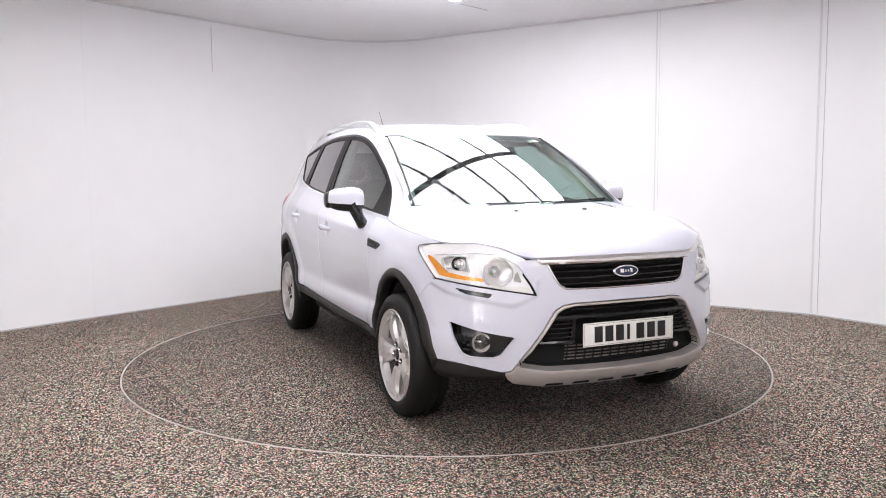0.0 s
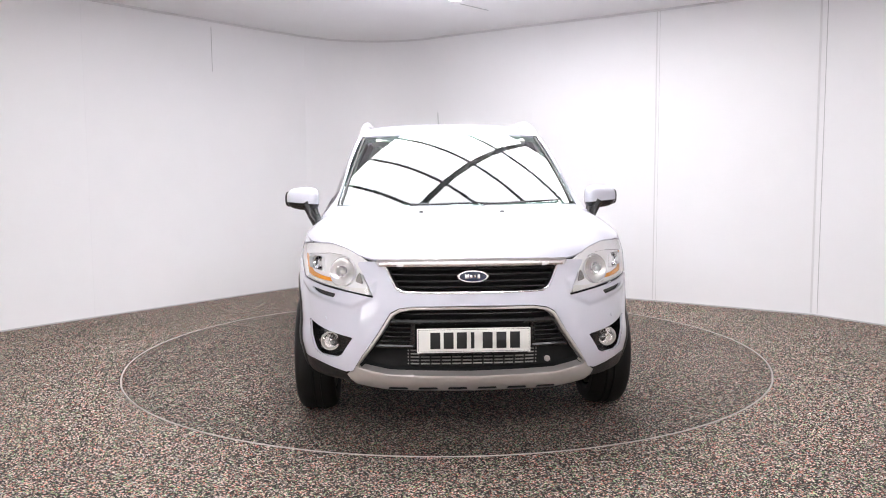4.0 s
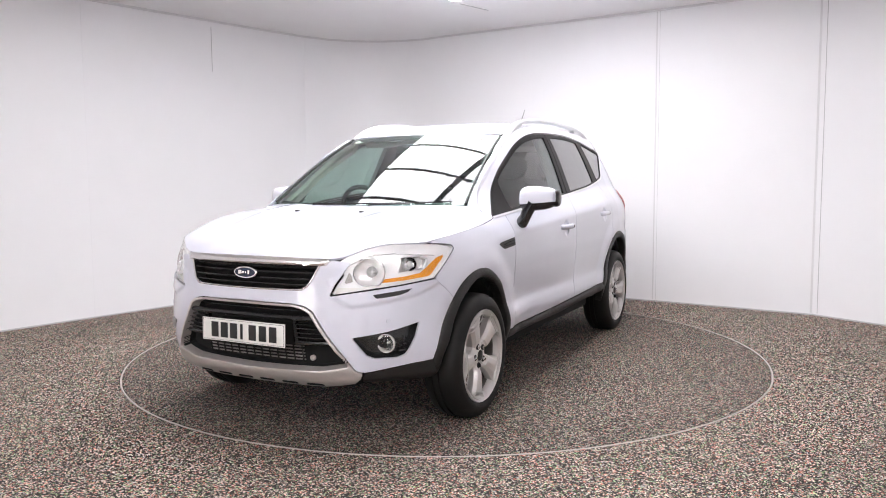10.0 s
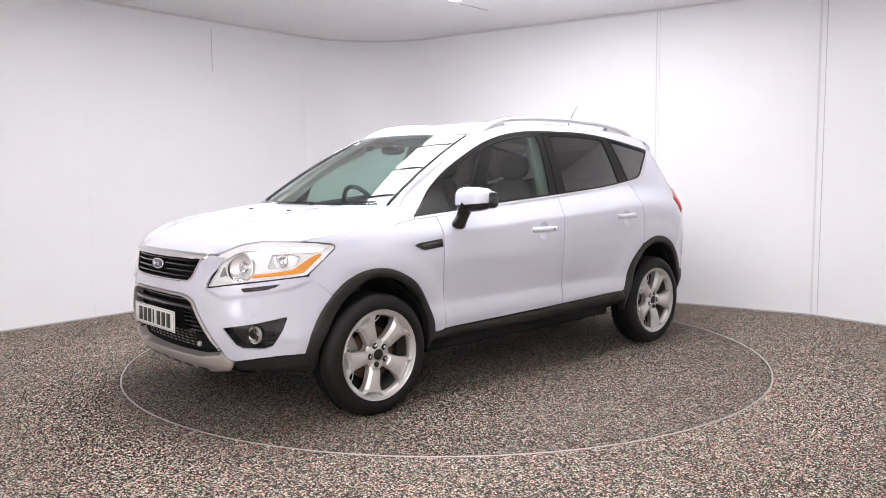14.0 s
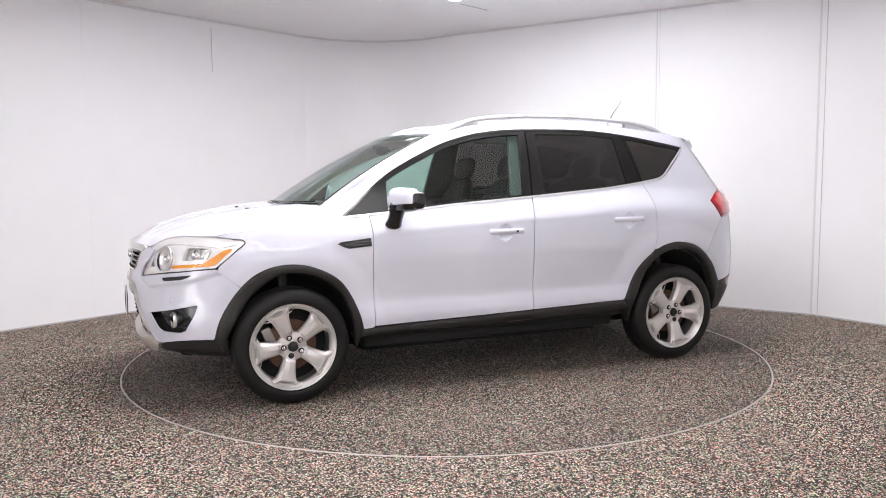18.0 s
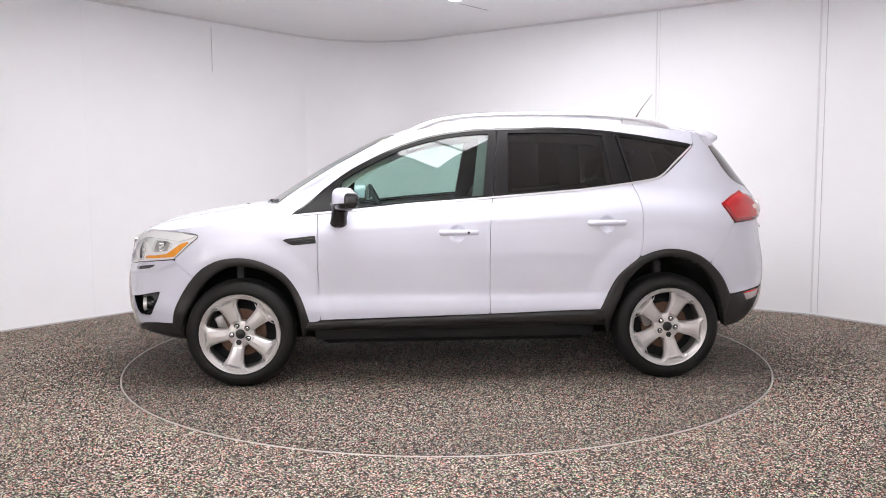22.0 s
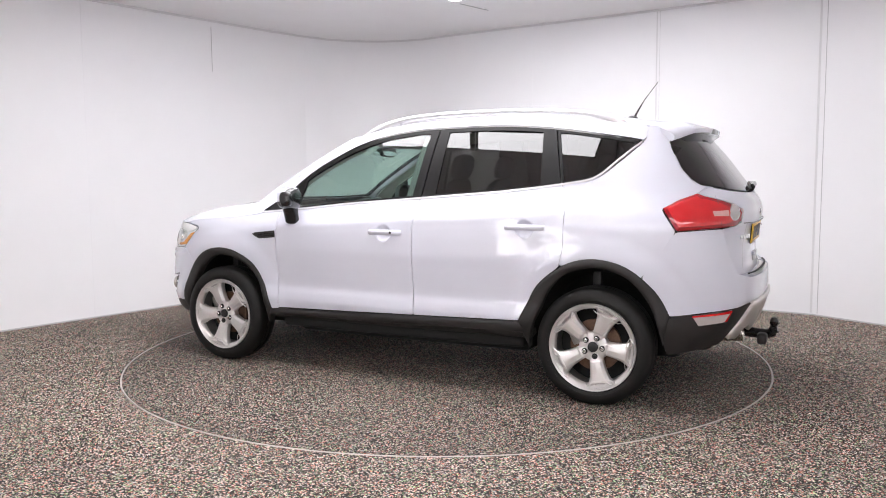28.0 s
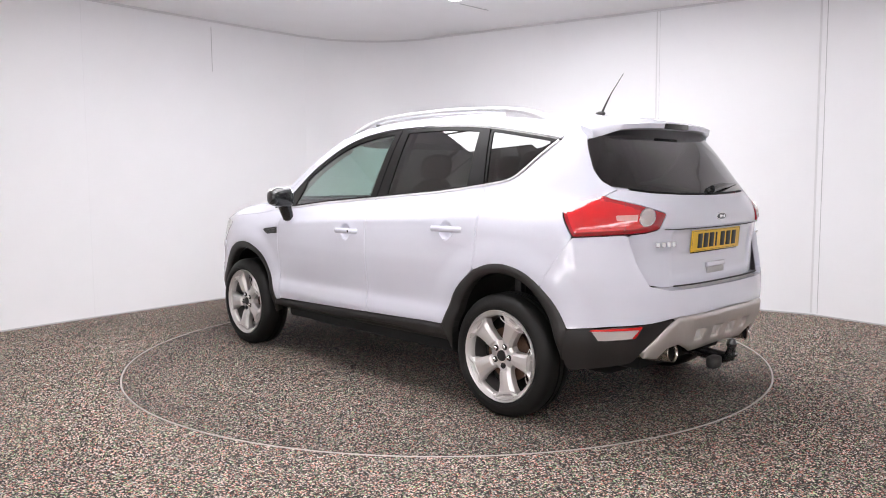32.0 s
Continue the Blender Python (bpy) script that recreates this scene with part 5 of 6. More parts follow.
# bumper shelf with a scuff plate
V, F = [], []
for i, y in enumerate(np.linspace(-0.56, 0.56, 29)):
    xo = -rear_surf(np.array([ry(abs(y) + 1e-6, 0.711)]))[0][0]
    V += [(-xo + 0.002, y, 0.7095), (-xo + 0.085, y, 0.721)]
    if i:
        F.append((2 * i - 2, 2 * i - 1, 2 * i + 1, 2 * i))
part_mesh("bumper_step", mesh_from("bumper_step", V, F, PAINT), bumper_r, "white bumper step")
V, F = [], []
for i, y in enumerate(np.linspace(-0.40, 0.40, 21)):
    xo = -rear_surf(np.array([ry(abs(y) + 1e-6, 0.711)]))[0][0]
    V += [(-xo + 0.008, y, 0.7125), (-xo + 0.052, y, 0.7195)]
    if i:
        F.append((2 * i - 2, 2 * i - 1, 2 * i + 1, 2 * i))
part_mesh("scuff_plate", mesh_from("scuff_plate", V, F, SATIN), bumper_r, "silver scuff plate")

# tailgate details
oval_badge(Vector((-2.130, 0.010, 1.063)), (-1, 0, 0.05), 0.72, car, "small dark oval badge with a chrome rim")
for y0, w, z0, hgt in ((0.50, 0.13, 0.938, 0.024), (-0.50, 0.09, 0.955, 0.012)):
    bm = bmesh.new()
    k = 4
    for j in range(k):
        u = math.copysign(ry(abs(y0 - w / 2 + w * (j + 0.5) / k), z0)[0], y0)
        p, nrm = spot(rear_surf, u, z0, 0.002)
        box(bm, 0, 0, 0, 0.004, w / k * 0.72, hgt, 0.001, aim(p, nrm))
    part("model_mark", bm, CHROME, tailgate, "plain chrome bars")
bm = bmesh.new()
box(bm, -2.105, 0.01, 0.808, 0.022, 0.20, 0.026, 0.007)
part("grip", bm, PAINT, tailgate, "white opening grip")
# grey block whose colour gives the shade under the white grip
bm = bmesh.new()
box(bm, -2.099, 0.01, 0.778, 0.024, 0.185, 0.034, 0.004)
part("grip_recess", bm, SEAM_DARK, tailgate, "grip recess, its shade put into the grey colour")
V, F = patch(rear_surf, both([(0, 1.006), ry(0.30, 1.006), ry(0.50, 1.010), ry(0.50, 1.0155), ry(0.30, 1.0115), (0, 1.0115)]), offset=0.0012, thick=0.004, step=0.004)
part_mesh("gate_seam", mesh_from("gate_seam", V, F, INK), tailgate, "dark joint between the two tailgate halves")
V, F = patch(rear_surf, both([(0, 0.7265), ry(0.46, 0.7275), ry(0.46, 0.735), (0, 0.735)]), offset=-0.014, thick=0.01, step=0.005)
part_mesh("gate_foot", mesh_from("gate_foot", V, F, CLAD), tailgate, "dark rubber edge under the tailgate")
# rear wiper
wip = new("rear_wiper")
wip.parent = car
tagged(wip, "short black rear wiper at the foot of the glass")
lathe_part("hub", [(0.0, 0.028), (0.020, 0.026), (0.026, 0.0), (0.026, -0.01)], GLOSS, wip, aim((-2.062, 0.02, 1.190), (-1, 0, 0.6)), n=20)
V, F = tube([(-2.085, 0.02, 1.205), (-2.088, -0.08, 1.222), (-2.070, -0.20, 1.226), (-2.035, -0.33, 1.232)], [0.017, 0.015, 0.011, 0.007], 8, scale=(1.0, 1.3))
part_mesh("arm", mesh_from("arm", V, F, GLOSS), wip)
V, F = tube([(-2.068, 0.03, 1.212), (-2.060, -0.16, 1.214), (-2.028, -0.35, 1.226)], 0.007, 6)
part_mesh("blade", mesh_from("blade", V, F, RUBBER), wip)

# spoiler
V, F = [], []
ys = np.linspace(-0.592, 0.592, 61)
prof_n = 7
for y in ys:
    q = abs(y) / 0.592
    zr = float(roof_surf(np.array([[-1.645, y * 0.985]]))[0][2])
    e = min(1, max(0, (abs(y) - 0.45) / 0.142))
    e = e * e * (3 - 2 * e)
    mixed = lambda a, b: a + (b - a) * e
    tipx = mixed(-1.868 + 0.115 * q ** 3, -1.722)
    tipz = mixed(1.566 - 0.016 * q ** 2 - 0.020 * q ** 6, 1.508)
    notch = 0.016 if abs(y) < 0.125 else 0.0
    V += [(-1.640, y, zr + 0.0005), (mixed(-1.74, -1.672), y, mixed((zr + tipz) / 2 + 0.014, zr - 0.012)), (tipx + 0.018, y, tipz + 0.001 + 0.010 * e), (tipx + notch, y, tipz - 0.008),
          (tipx + 0.004 + notch, y, tipz - 0.032), (tipx + 0.030, y, tipz - 0.040), (mixed(-1.74, -1.660), y, tipz - 0.030)]
for i in range(len(ys) - 1):
    for j in range(prof_n - 1):
        a = i * prof_n + j
        F.append((a, a + 1, a + prof_n + 1, a + prof_n))
F += [tuple(range(prof_n)), tuple(reversed(range((len(ys) - 1) * prof_n, len(ys) * prof_n)))]
spoiler = part_mesh("roof_spoiler", mesh_from("roof_spoiler", V, F, PAINT, True, 55), car, "white roof spoiler over the rear window")
bm = bmesh.new()
box(bm, -1.856, 0, 1.546, 0.016, 0.240, 0.030, 0.005)
part("brake_light", bm, GLOSS, spoiler, "dark high brake light")

# ---------------------------------------------------------------- handles, mirrors, vents, rails, aerial
def curve_part(name, pts, r, material, parent, label="", n=8, sc=None, mir=False):
    V, F = tube(pts, r, n, scale=sc)
    if mir:
        V, F = [(v[0], -v[1], v[2]) for v in V], [tuple(reversed(f)) for f in F]
    return part_mesh(name, mesh_from(name, V, F, material, True, 50), parent, label)


def blob(cx, cy, cz, ax, ay, az, e=3.0, nu=24, nv=14):
    """A rounded box-like body: verts, faces."""
    V, F = [], []
    sp = lambda w, k: math.copysign(abs(w) ** (2 / k), w)
    for i in range(nv + 1):
        v = -math.pi / 2 + math.pi * i / nv
        for j in range(nu):
            u = 2 * math.pi * j / nu
            V.append((cx + ax * sp(math.cos(v), e) * sp(math.cos(u), e), cy + ay * sp(math.cos(v), e) * sp(math.sin(u), e), cz + az * sp(math.sin(v), e)))
    for i in range(nv):
        for j in range(nu):
            F.append((i * nu + j, i * nu + (j + 1) % nu, (i + 1) * nu + (j + 1) % nu, (i + 1) * nu + j))
    return V, F


for i, mir in enumerate(LR):
    for owner, x0, x1, z0 in ((DOORS[2 * i], 0.103, -0.130, 0.937), (DOORS[2 * i + 1], -0.826, -1.060, 0.987)):
        pts = []
        for k in range(13):
            s = k / 12
            x = x0 + (x1 - x0) * s
            lift = 0.030 * (math.sin(math.pi * s) ** 0.35 if 0 < s < 1 else 0)
            pts.append((x, float(body_y(x, z0)) + lift - 0.004, z0 + 0.002 * math.sin(math.pi * s)))
        h = curve_part("door_handle", pts, 0.0115, PAINT, owner, "white door handle", sc=(0.75, 1.45), mir=mir)
        if owner is DOORS[2 * i]:
            p = pts[10]
            V, F = lathe([(0.0, p[1] + 0.0125), (0.008, p[1] + 0.012), (0.0095, p[1] + 0.004)], 16, "y")
            V = [(v[0] + p[0] + 0.02, v[1], v[2] + p[2]) for v in V]
            V, F = flipped(V, F, mir)
            part_mesh("key_cap", mesh_from("key_cap", V, F, INK), owner, "small dark lock cap")
    # side vent in the wing
    vent = [(1.075, 0.899), (1.045, 0.909), (0.872, 0.927), (0.868, 0.880), (1.005, 0.868), (1.03, 0.876)]
    V, F = patch(side_surf, vent, mirror=mir, offset=0.003, step=0.007, thick=0.02)
    vt = part_mesh("side_vent", mesh_from("side_vent", V, F, CLAD, True, 40), car, "black gloss vent in the front wing")
    for dz in (0.0, 0.016):
        pts = [(x, float(body_y(x, z)) + 0.004, z) for x, z in ((1.02, 0.884 + dz * 0.6), (0.95, 0.889 + dz), (0.878, 0.894 + dz))]
        curve_part("vent_blade", pts, 0.004, GLOSS, vt, mir=mir, sc=(1.0, 0.7))
    # door mirror
    mr = new("door_mirror")
    mr.parent = car
    tagged(mr, "white door mirror on a black foot")
    V, F = blob(0.0, 0.0, 0.0, 0.075, 0.106, 0.082, 3.2)
    shell = []
    for x, y, z in V:
        s = (y + 0.106) / 0.212
        zz = z * (1 - 0.16 * s) + (0.012 * s if z < 0 else 0)
        xx = x * (1 - 0.18 * s) - 0.050 * s
        shell.append((0.708 + xx, 0.964 + y, 1.145 + zz))
    Vs, Fs = flipped(shell, F, mir)
    up_f = [f for f in Fs if np.mean([Vs[k][2] for k in f]) > 1.118 + 0.012 * (abs(np.mean([Vs[k][1] for k in f])) - 0.86) / 0.2 and np.mean([Vs[k][0] for k in f]) > 0.640]
    lo_f = [f for f in Fs if f not in set(up_f)]
    part_mesh("shell", mesh_from("shell", Vs, up_f, PAINT, True, 60), mr, "white mirror shell")
    part_mesh("underside", mesh_from("underside", Vs, lo_f, GLOSS, True, 60), mr, "black mirror underside")
    V, F = blob(0.640, 0.950, 1.152, 0.004, 0.078, 0.046, 3.2)
    V, F = flipped([(x - 0.24 * (y - 0.955), y, z) for x, y, z in V], F, mir)
    part_mesh("mirror_glass", mesh_from("mirror_glass", V, F, CHROME), mr, "mirror glass")
    V, F = blob(0.636, 1.054, 1.146, 0.044, 0.030, 0.050, 2.8)
    V, F = flipped(V, F, mir)
    part_mesh("indicator", mesh_from("indicator", V, F, GLOSS), mr, "dark mirror indicator")
    pts = [(0.725, 0.845, 0.985), (0.728, 0.872, 1.000), (0.722, 0.892, 1.040), (0.712, 0.915, 1.095), (0.706, 0.93, 1.12)]
    V, F = tube(pts, [0.034, 0.046, 0.043, 0.048, 0.058], 12, scale=(1.15, 0.8))
    V, F = flipped(V, F, mir)
    part_mesh("foot", mesh_from("foot", V, F, GLOSS), mr, "black mirror foot")
    # roof rail
    rl = new("roof_rail")
    rl.parent = car
    tagged(rl, "silver-white roof rail with moulded feet")
    rail = curve([(-1.47, 1.566), (-1.40, 1.606), (-1.30, 1.640), (-1.14, 1.668), (-0.96, 1.682), (-0.60, 1.694), (-0.34, 1.692), (-0.09, 1.680), (0.06, 1.660), (0.17, 1.628), (0.25, 1.592), (0.315, 1.556)])
    xs = np.linspace(0.315, -1.47, 60)
    pts = [(float(x), float(body_y(x, roof_edge(x))) - 0.022, float(rail(x)) - 0.012) for x in xs]
    rad = [0.017 + 0.007 * math.exp(-((k - 3) / 4.0) ** 2) + 0.007 * math.exp(-((k - 56) / 4.0) ** 2) for k in range(60)]
    V, F = tube(pts, rad, 12, scale=(1.0, 0.95))
    V, F = flipped(V, F, mir)
    part_mesh("bar", mesh_from("bar", V, F, RAIL), rl)
    for xa, xb in ((0.32, 0.04), (-1.12, -1.46)):
        V, F = [], []
        nn = 16
        for k in range(nn):
            x = xa + (xb - xa) * k / (nn - 1)
            yy = float(body_y(x, roof_edge(x)))
            zt, zb = float(rail(x)) - 0.010, float(roof_edge(x)) - 0.012
            V += [(x, yy - 0.006, zb), (x, yy - 0.010, zt), (x, yy - 0.034, zt), (x, yy - 0.046, zb + 0.012)]
            if k:
                for j in range(3):
                    F.append((4 * k - 4 + j, 4 * k - 3 + j, 4 * k + 1 + j, 4 * k + j))
        V, F = flipped(V, F, mir)
        part_mesh("foot", mesh_from("foot", V, F, RAIL), rl)
    bm = bmesh.new()
    box(bm, 0.345, 0.585 * (-1 if mir else 1), 1.552, 0.030, 0.022, 0.010, 0.003)
    part("end_cap", bm, INK, rl, "small black end cap")
    # bonnet washer jet and wiper
    z = float(bonnet_surf(np.array([[1.481, 0.222]]))[0][2])
    V, F = blob(1.481, 0.222, z + 0.002, 0.013, 0.014, 0.006, 2.4, 14, 8)
    V, F = flipped(V, F, mir)
    part_mesh("washer_jet", mesh_from("washer_jet", V, F, INK), body, "small black washer jet")


def on_screen(u, v, off=0.0):
    return spot(screen_surf, u * 0.66, v * 0.87, off)[0]


for side in (-1, 1):
    V, F = tube([on_screen(side * 0.968, v, 0.004) for v in np.linspace(0.01, 0.985, 24)], 0.0065, 8)
    part_mesh("windscreen_seal", mesh_from("windscreen_seal", V, F, INK), body, "black rubber windscreen seal")

for nm, a, b in (("front_wiper", (-0.16, 0.020), (-0.86, 0.030)), ("front_wiper", (0.42, 0.014), (-0.20, 0.026))):
    w = new(nm)
    w.parent = car
    tagged(w, "black wiper resting at the foot of the windscreen")
    a2, b2 = (-a[0], a[1]), (-b[0], b[1])
    pts = [on_screen(a2[0] + (b2[0] - a2[0]) * s, a2[1] + (b2[1] - a2[1]) * s, 0.008) for s in np.linspace(0.02, 1, 16)]
    V, F = tube(pts, 0.005, 6)
    part_mesh("blade", mesh_from("blade", V, F, RUBBER), w)
    pts = [on_screen(a2[0], -0.02, -0.004)] + [on_screen(a2[0] + (b2[0] - a2[0]) * s, a2[1] + (b2[1] - a2[1]) * s - 0.010, 0.011) for s in np.linspace(0.08, 0.55, 8)]
    V, F = tube(pts, [0.008] + [0.007 - 0.0004 * k for k in range(8)], 8)
    part_mesh("arm", mesh_from("arm", V, F, GLOSS), w)

aer = new("aerial")
aer.parent = car
tagged(aer, "black rod aerial slanting back from the roof")
zb = float(roof_surf(np.array([[-1.33, 0.0]]))[0][2])
V, F = blob(-1.350, 0, zb + 0.002, 0.034, 0.018, 0.016, 2.2, 16, 8)
part_mesh("base", mesh_from("base", V, F, CLAD), aer)
V, F = tube([(-1.360, 0, zb + 0.006), (-1.378, 0, zb + 0.040), (-1.425, 0, zb + 0.118), (-1.508, 0, 1.872)], [0.008, 0.006, 0.0030, 0.0016], 8)
part_mesh("rod", mesh_from("rod", V, F, CLAD), aer)

# tow bar
tow = new("tow_bar")
tow.parent = car
tagged(tow, "black tow bar with a ball under the rear bumper")
V, F = tube([(-1.95, 0.03, 0.33), (-2.10, 0.03, 0.315), (-2.185, 0.045, 0.312), (-2.225, 0.055, 0.325), (-2.235, 0.058, 0.365)], [0.032, 0.032, 0.033, 0.030, 0.022], 12)
part_mesh("neck", mesh_from("neck", V, F, GLOSS), tow)
V, F = lathe([(0.0, 0.425), (0.016, 0.420), (0.026, 0.400), (0.026, 0.385), (0.016, 0.366), (0.018, 0.345), (0.030, 0.342), (0.030, 0.330), (0.0, 0.330)], 20, "z")
part_mesh("ball", mesh_from("ball", [(v[0] - 2.235, v[1] + 0.058, v[2]) for v in V], F, GLOSS), tow)
V, F = blob(-2.175, 0.130, 0.300, 0.030, 0.046, 0.034, 4.0, 14, 8)
part_mesh("socket", mesh_from("socket", V, F, CLAD), tow, "black electric socket")

# ---------------------------------------------------------------- wheels
HUB_Z = 0.321


def spoke_mesh(ang):
    """One flared spoke with a raised flat face, bevelled flanks and a scalloped pocket at the rim."""
    # radius, half width, height, bow of the row, drop of the flanks, depth of the pocket
    rows = [(0.030, 0.020, -0.028, 0.0, 0.6, 0), (0.060, 0.036, -0.027, 0.0, 0.6, 0), (0.078, 0.037, -0.024, 0.0, 0.8, 0), (0.086, 0.0375, -0.016, 0.0, 1, 0), (0.110, 0.040, -0.011, 0.0, 1, 0), (0.135, 0.0435, -0.009, 0.0, 1, 0),
            (0.160, 0.047, -0.007, 0.001, 1, 0), (0.178, 0.052, -0.006, 0.004, 1, 0), (0.193, 0.062, -0.005, 0.012, 0.9, 0), (0.200, 0.070, -0.004, 0.018, 0.7, 0), (0.205, 0.078, -0.004, 0.023, 0.4, 0.012),
            (0.213, 0.086, -0.004, 0.018, 0.3, 0.019), (0.226, 0.100, -0.004, 0.009, 0.25, 0.017), (0.232, 0.106, -0.003, 0.005, 0.2, 0.004), (0.2375, 0.110, -0.003, 0.001, 0.2, 0.0)]
    cols = [(-1.0, -0.055), (-1.0, -0.019), (-0.72, -0.0035), (-0.66, -0.0010), (-0.35, 0.0010), (0.0, 0.0030), (0.35, 0.0010), (0.66, -0.0010), (0.72, -0.0035), (1.0, -0.019), (1.0, -0.055)]
    V, F = [], []
    ca, sa = math.cos(ang), math.sin(ang)
    for r, w, y, bow, drop, pocket in rows:
        for c, dy in cols:
            s = c * w
            rr = min(r + bow * c * c, 0.2385)
            rad = math.sqrt(max(rr * rr - s * s, 0.0)) if rr > 0.15 else rr
            down = dy * drop if dy > -0.02 else dy
            V.append((rad * ca - s * sa, y + down - (pocket if abs(c) < 0.65 else 0.0), rad * sa + s * ca))
    m = len(cols)
    P = []
    for i in range(len(rows) - 1):
        for j in range(m - 1):
            deep = rows[i][5] + rows[i + 1][5] > 0.012 and abs(cols[j][0]) < 0.65 and abs(cols[j + 1][0]) < 0.65
            (P if deep else F).append((i * m + j, i * m + j + 1, (i + 1) * m + j + 1, (i + 1) * m + j))


    def tight(faces):
        used = sorted({i for f in faces for i in f})
        at = {o: n for n, o in enumerate(used)}
        return [V[i] for i in used], [tuple(at[i] for i in f) for f in faces]

    return tight(F), tight(P)


def wheel(first_angle):
    w = new("wheel")
    tagged(w, "five-spoke silver alloy wheel with a black tyre")
    prof = [(0.236, -0.19), (0.262, -0.205), (0.300, -0.205), (0.318, -0.190), (0.328, -0.170), (0.3300, -0.150), (0.3300, -0.142), (0.323, -0.141), (0.323, -0.132), (0.3305, -0.131), (0.3305, -0.105), (0.323, -0.104),
            (0.323, -0.094), (0.3305, -0.093), (0.3305, -0.060), (0.3295, -0.044), (0.3265, -0.030), (0.319, -0.016), (0.306, -0.004), (0.292, 0.003), (0.278, 0.006), (0.262, 0.004), (0.252, -0.003), (0.246, -0.012)]
    prof = [(r if r < 0.28 else r + 0.005 * min(1, (r - 0.28) / 0.04), y) for r, y in prof]
    V, F = lathe(prof, 72, "y")
    tyre = part_mesh("tyre", mesh_from("tyre", V, F, RUBBER, True, 30), w, "black tyre")
    for r0, dy in ((0.2705, 0.0042), (0.300, -0.003)):
        V, F = lathe([(r0 - 0.002, dy), (r0, dy + 0.0016), (r0 + 0.002, dy - 0.0006)], 72, "y")
        part_mesh("sidewall_ring", mesh_from("sidewall_ring", V, F, RUBBER), w)
    for a0 in (0.55, 3.4):
        V, F = [], []
        for i, t in enumerate(np.linspace(a0, a0 + 0.75, 25)):
            for r, y in ((0.281, 0.0006), (0.283, 0.0022), (0.291, -0.0035), (0.293, -0.0062)):
                V.append((r * math.cos(t), y, r * math.sin(t)))
            if i:
                F += [(4 * i - 4 + j, 4 * i - 3 + j, 4 * i + 1 + j, 4 * i + j) for j in range(3)]
        part_mesh("sidewall_mark", mesh_from("sidewall_mark", V, F, RUBBER_WORN), w, "worn raised band on the tyre wall")
    V, F = lathe([(0.250, -0.012), (0.2495, -0.001), (0.247, 0.0025), (0.243, 0.001), (0.238, -0.005), (0.227, -0.011), (0.220, -0.020), (0.2165, -0.045)], 72, "y")
    part_mesh("rim_edge", mesh_from("rim_edge", V, F, ALLOY, True, 40), w, "silver rim edge")
    V, F = lathe([(0.2164, -0.044), (0.215, -0.070), (0.213, -0.12), (0.225, -0.19)], 72, "y")
    part_mesh("barrel", mesh_from("barrel", V, F, BARREL, True, 40), w)
    for k in range(5):
        face, pocket = spoke_mesh(first_angle + 2 * math.pi * k / 5)
        part_mesh("spoke", mesh_from("spoke", *face, ALLOY, True, 14), w, "broad silver spoke")
        # pocket floor takes a greyer colour in place of shade
        part_mesh("spoke_pocket", mesh_from("spoke_pocket", *pocket, PAD_SHADE, True, 25), w, "scalloped rim pocket, greyed for its shade")
        a0 = first_angle + 2 * math.pi * k / 5
        edge = [(0.43, 0.225, -0.004), (0.34, 0.207, -0.003), (0.27, 0.199, -0.001), (0.0, 0.193, 0.000), (-0.27, 0.199, -0.001), (-0.34, 0.207, -0.003), (-0.43, 0.225, -0.004), (-0.30, 0.235, -0.002), (0.0, 0.2365, -0.001), (0.30, 0.235, -0.002)]
        V, F = tube([(r * math.cos(a0 + t), y, r * math.sin(a0 + t)) for t, r, y in edge], 0.0030, 6, closed=True)
        part_mesh("pad_edge", mesh_from("pad_edge", V, F, ALLOY, True, 50), w, "raised bright edge round the pocket")
    V, F = lathe([(0.028, -0.027), (0.048, -0.028), (0.070, -0.030), (0.082, -0.038), (0.085, -0.075)], 40, "y")
    part_mesh("hub_face", mesh_from("hub_face", V, F, ALLOY, True, 40), w, "silver hub")
    V, F = lathe([(0.0, -0.016), (0.022, -0.017), (0.0285, -0.020), (0.031, -0.034)], 32, "y")
    part_mesh("centre_cap", mesh_from("centre_cap", V, F, INK), w, "black centre cap")
    V, F = lathe([(0.031, -0.030), (0.034, -0.020), (0.038, -0.032)], 32, "y")
    part_mesh("cap_ring", mesh_from("cap_ring", V, F, ALLOY), w)
    nut = lathe([(0.0, -0.012), (0.007, -0.012), (0.0105, -0.016), (0.0105, -0.040)], 12, "y")
    # a raised black ring draws the shade of each nut's recess
    well = lathe([(0.0100, -0.0235), (0.0160, -0.0225), (0.0175, -0.0280)], 16, "y")
    for k in range(5):
        a = first_angle + 2 * math.pi * k / 5
        dx, dz = 0.0545 * math.cos(a), 0.0545 * math.sin(a)
        part_mesh("wheel_nut", mesh_from("wheel_nut", [(v[0] + dx, v[1], v[2] + dz) for v in nut[0]], nut[1], CHROME if k else INK), w)
        part_mesh("nut_well_shade", mesh_from("nut_well_shade", [(v[0] + dx, v[1], v[2] + dz) for v in well[0]], well[1], INK), w)
    V, F = lathe([(0.05, -0.085), (0.148, -0.085), (0.148, -0.105), (0.05, -0.105)], 40, "y")
    part_mesh("brake_disc", mesh_from("brake_disc", V, F, DISC), w, "rusty brake disc")
    bm = bmesh.new()
    box(bm, 0, 0, 0, 0.06, 0.06, 0.12, 0.012)
    bmesh.ops.transform(bm, matrix=Matrix.Translation((0.125, -0.110, 0.05)) @ Matrix.Rotation(0.4, 4, "Y"), verts=bm.verts)
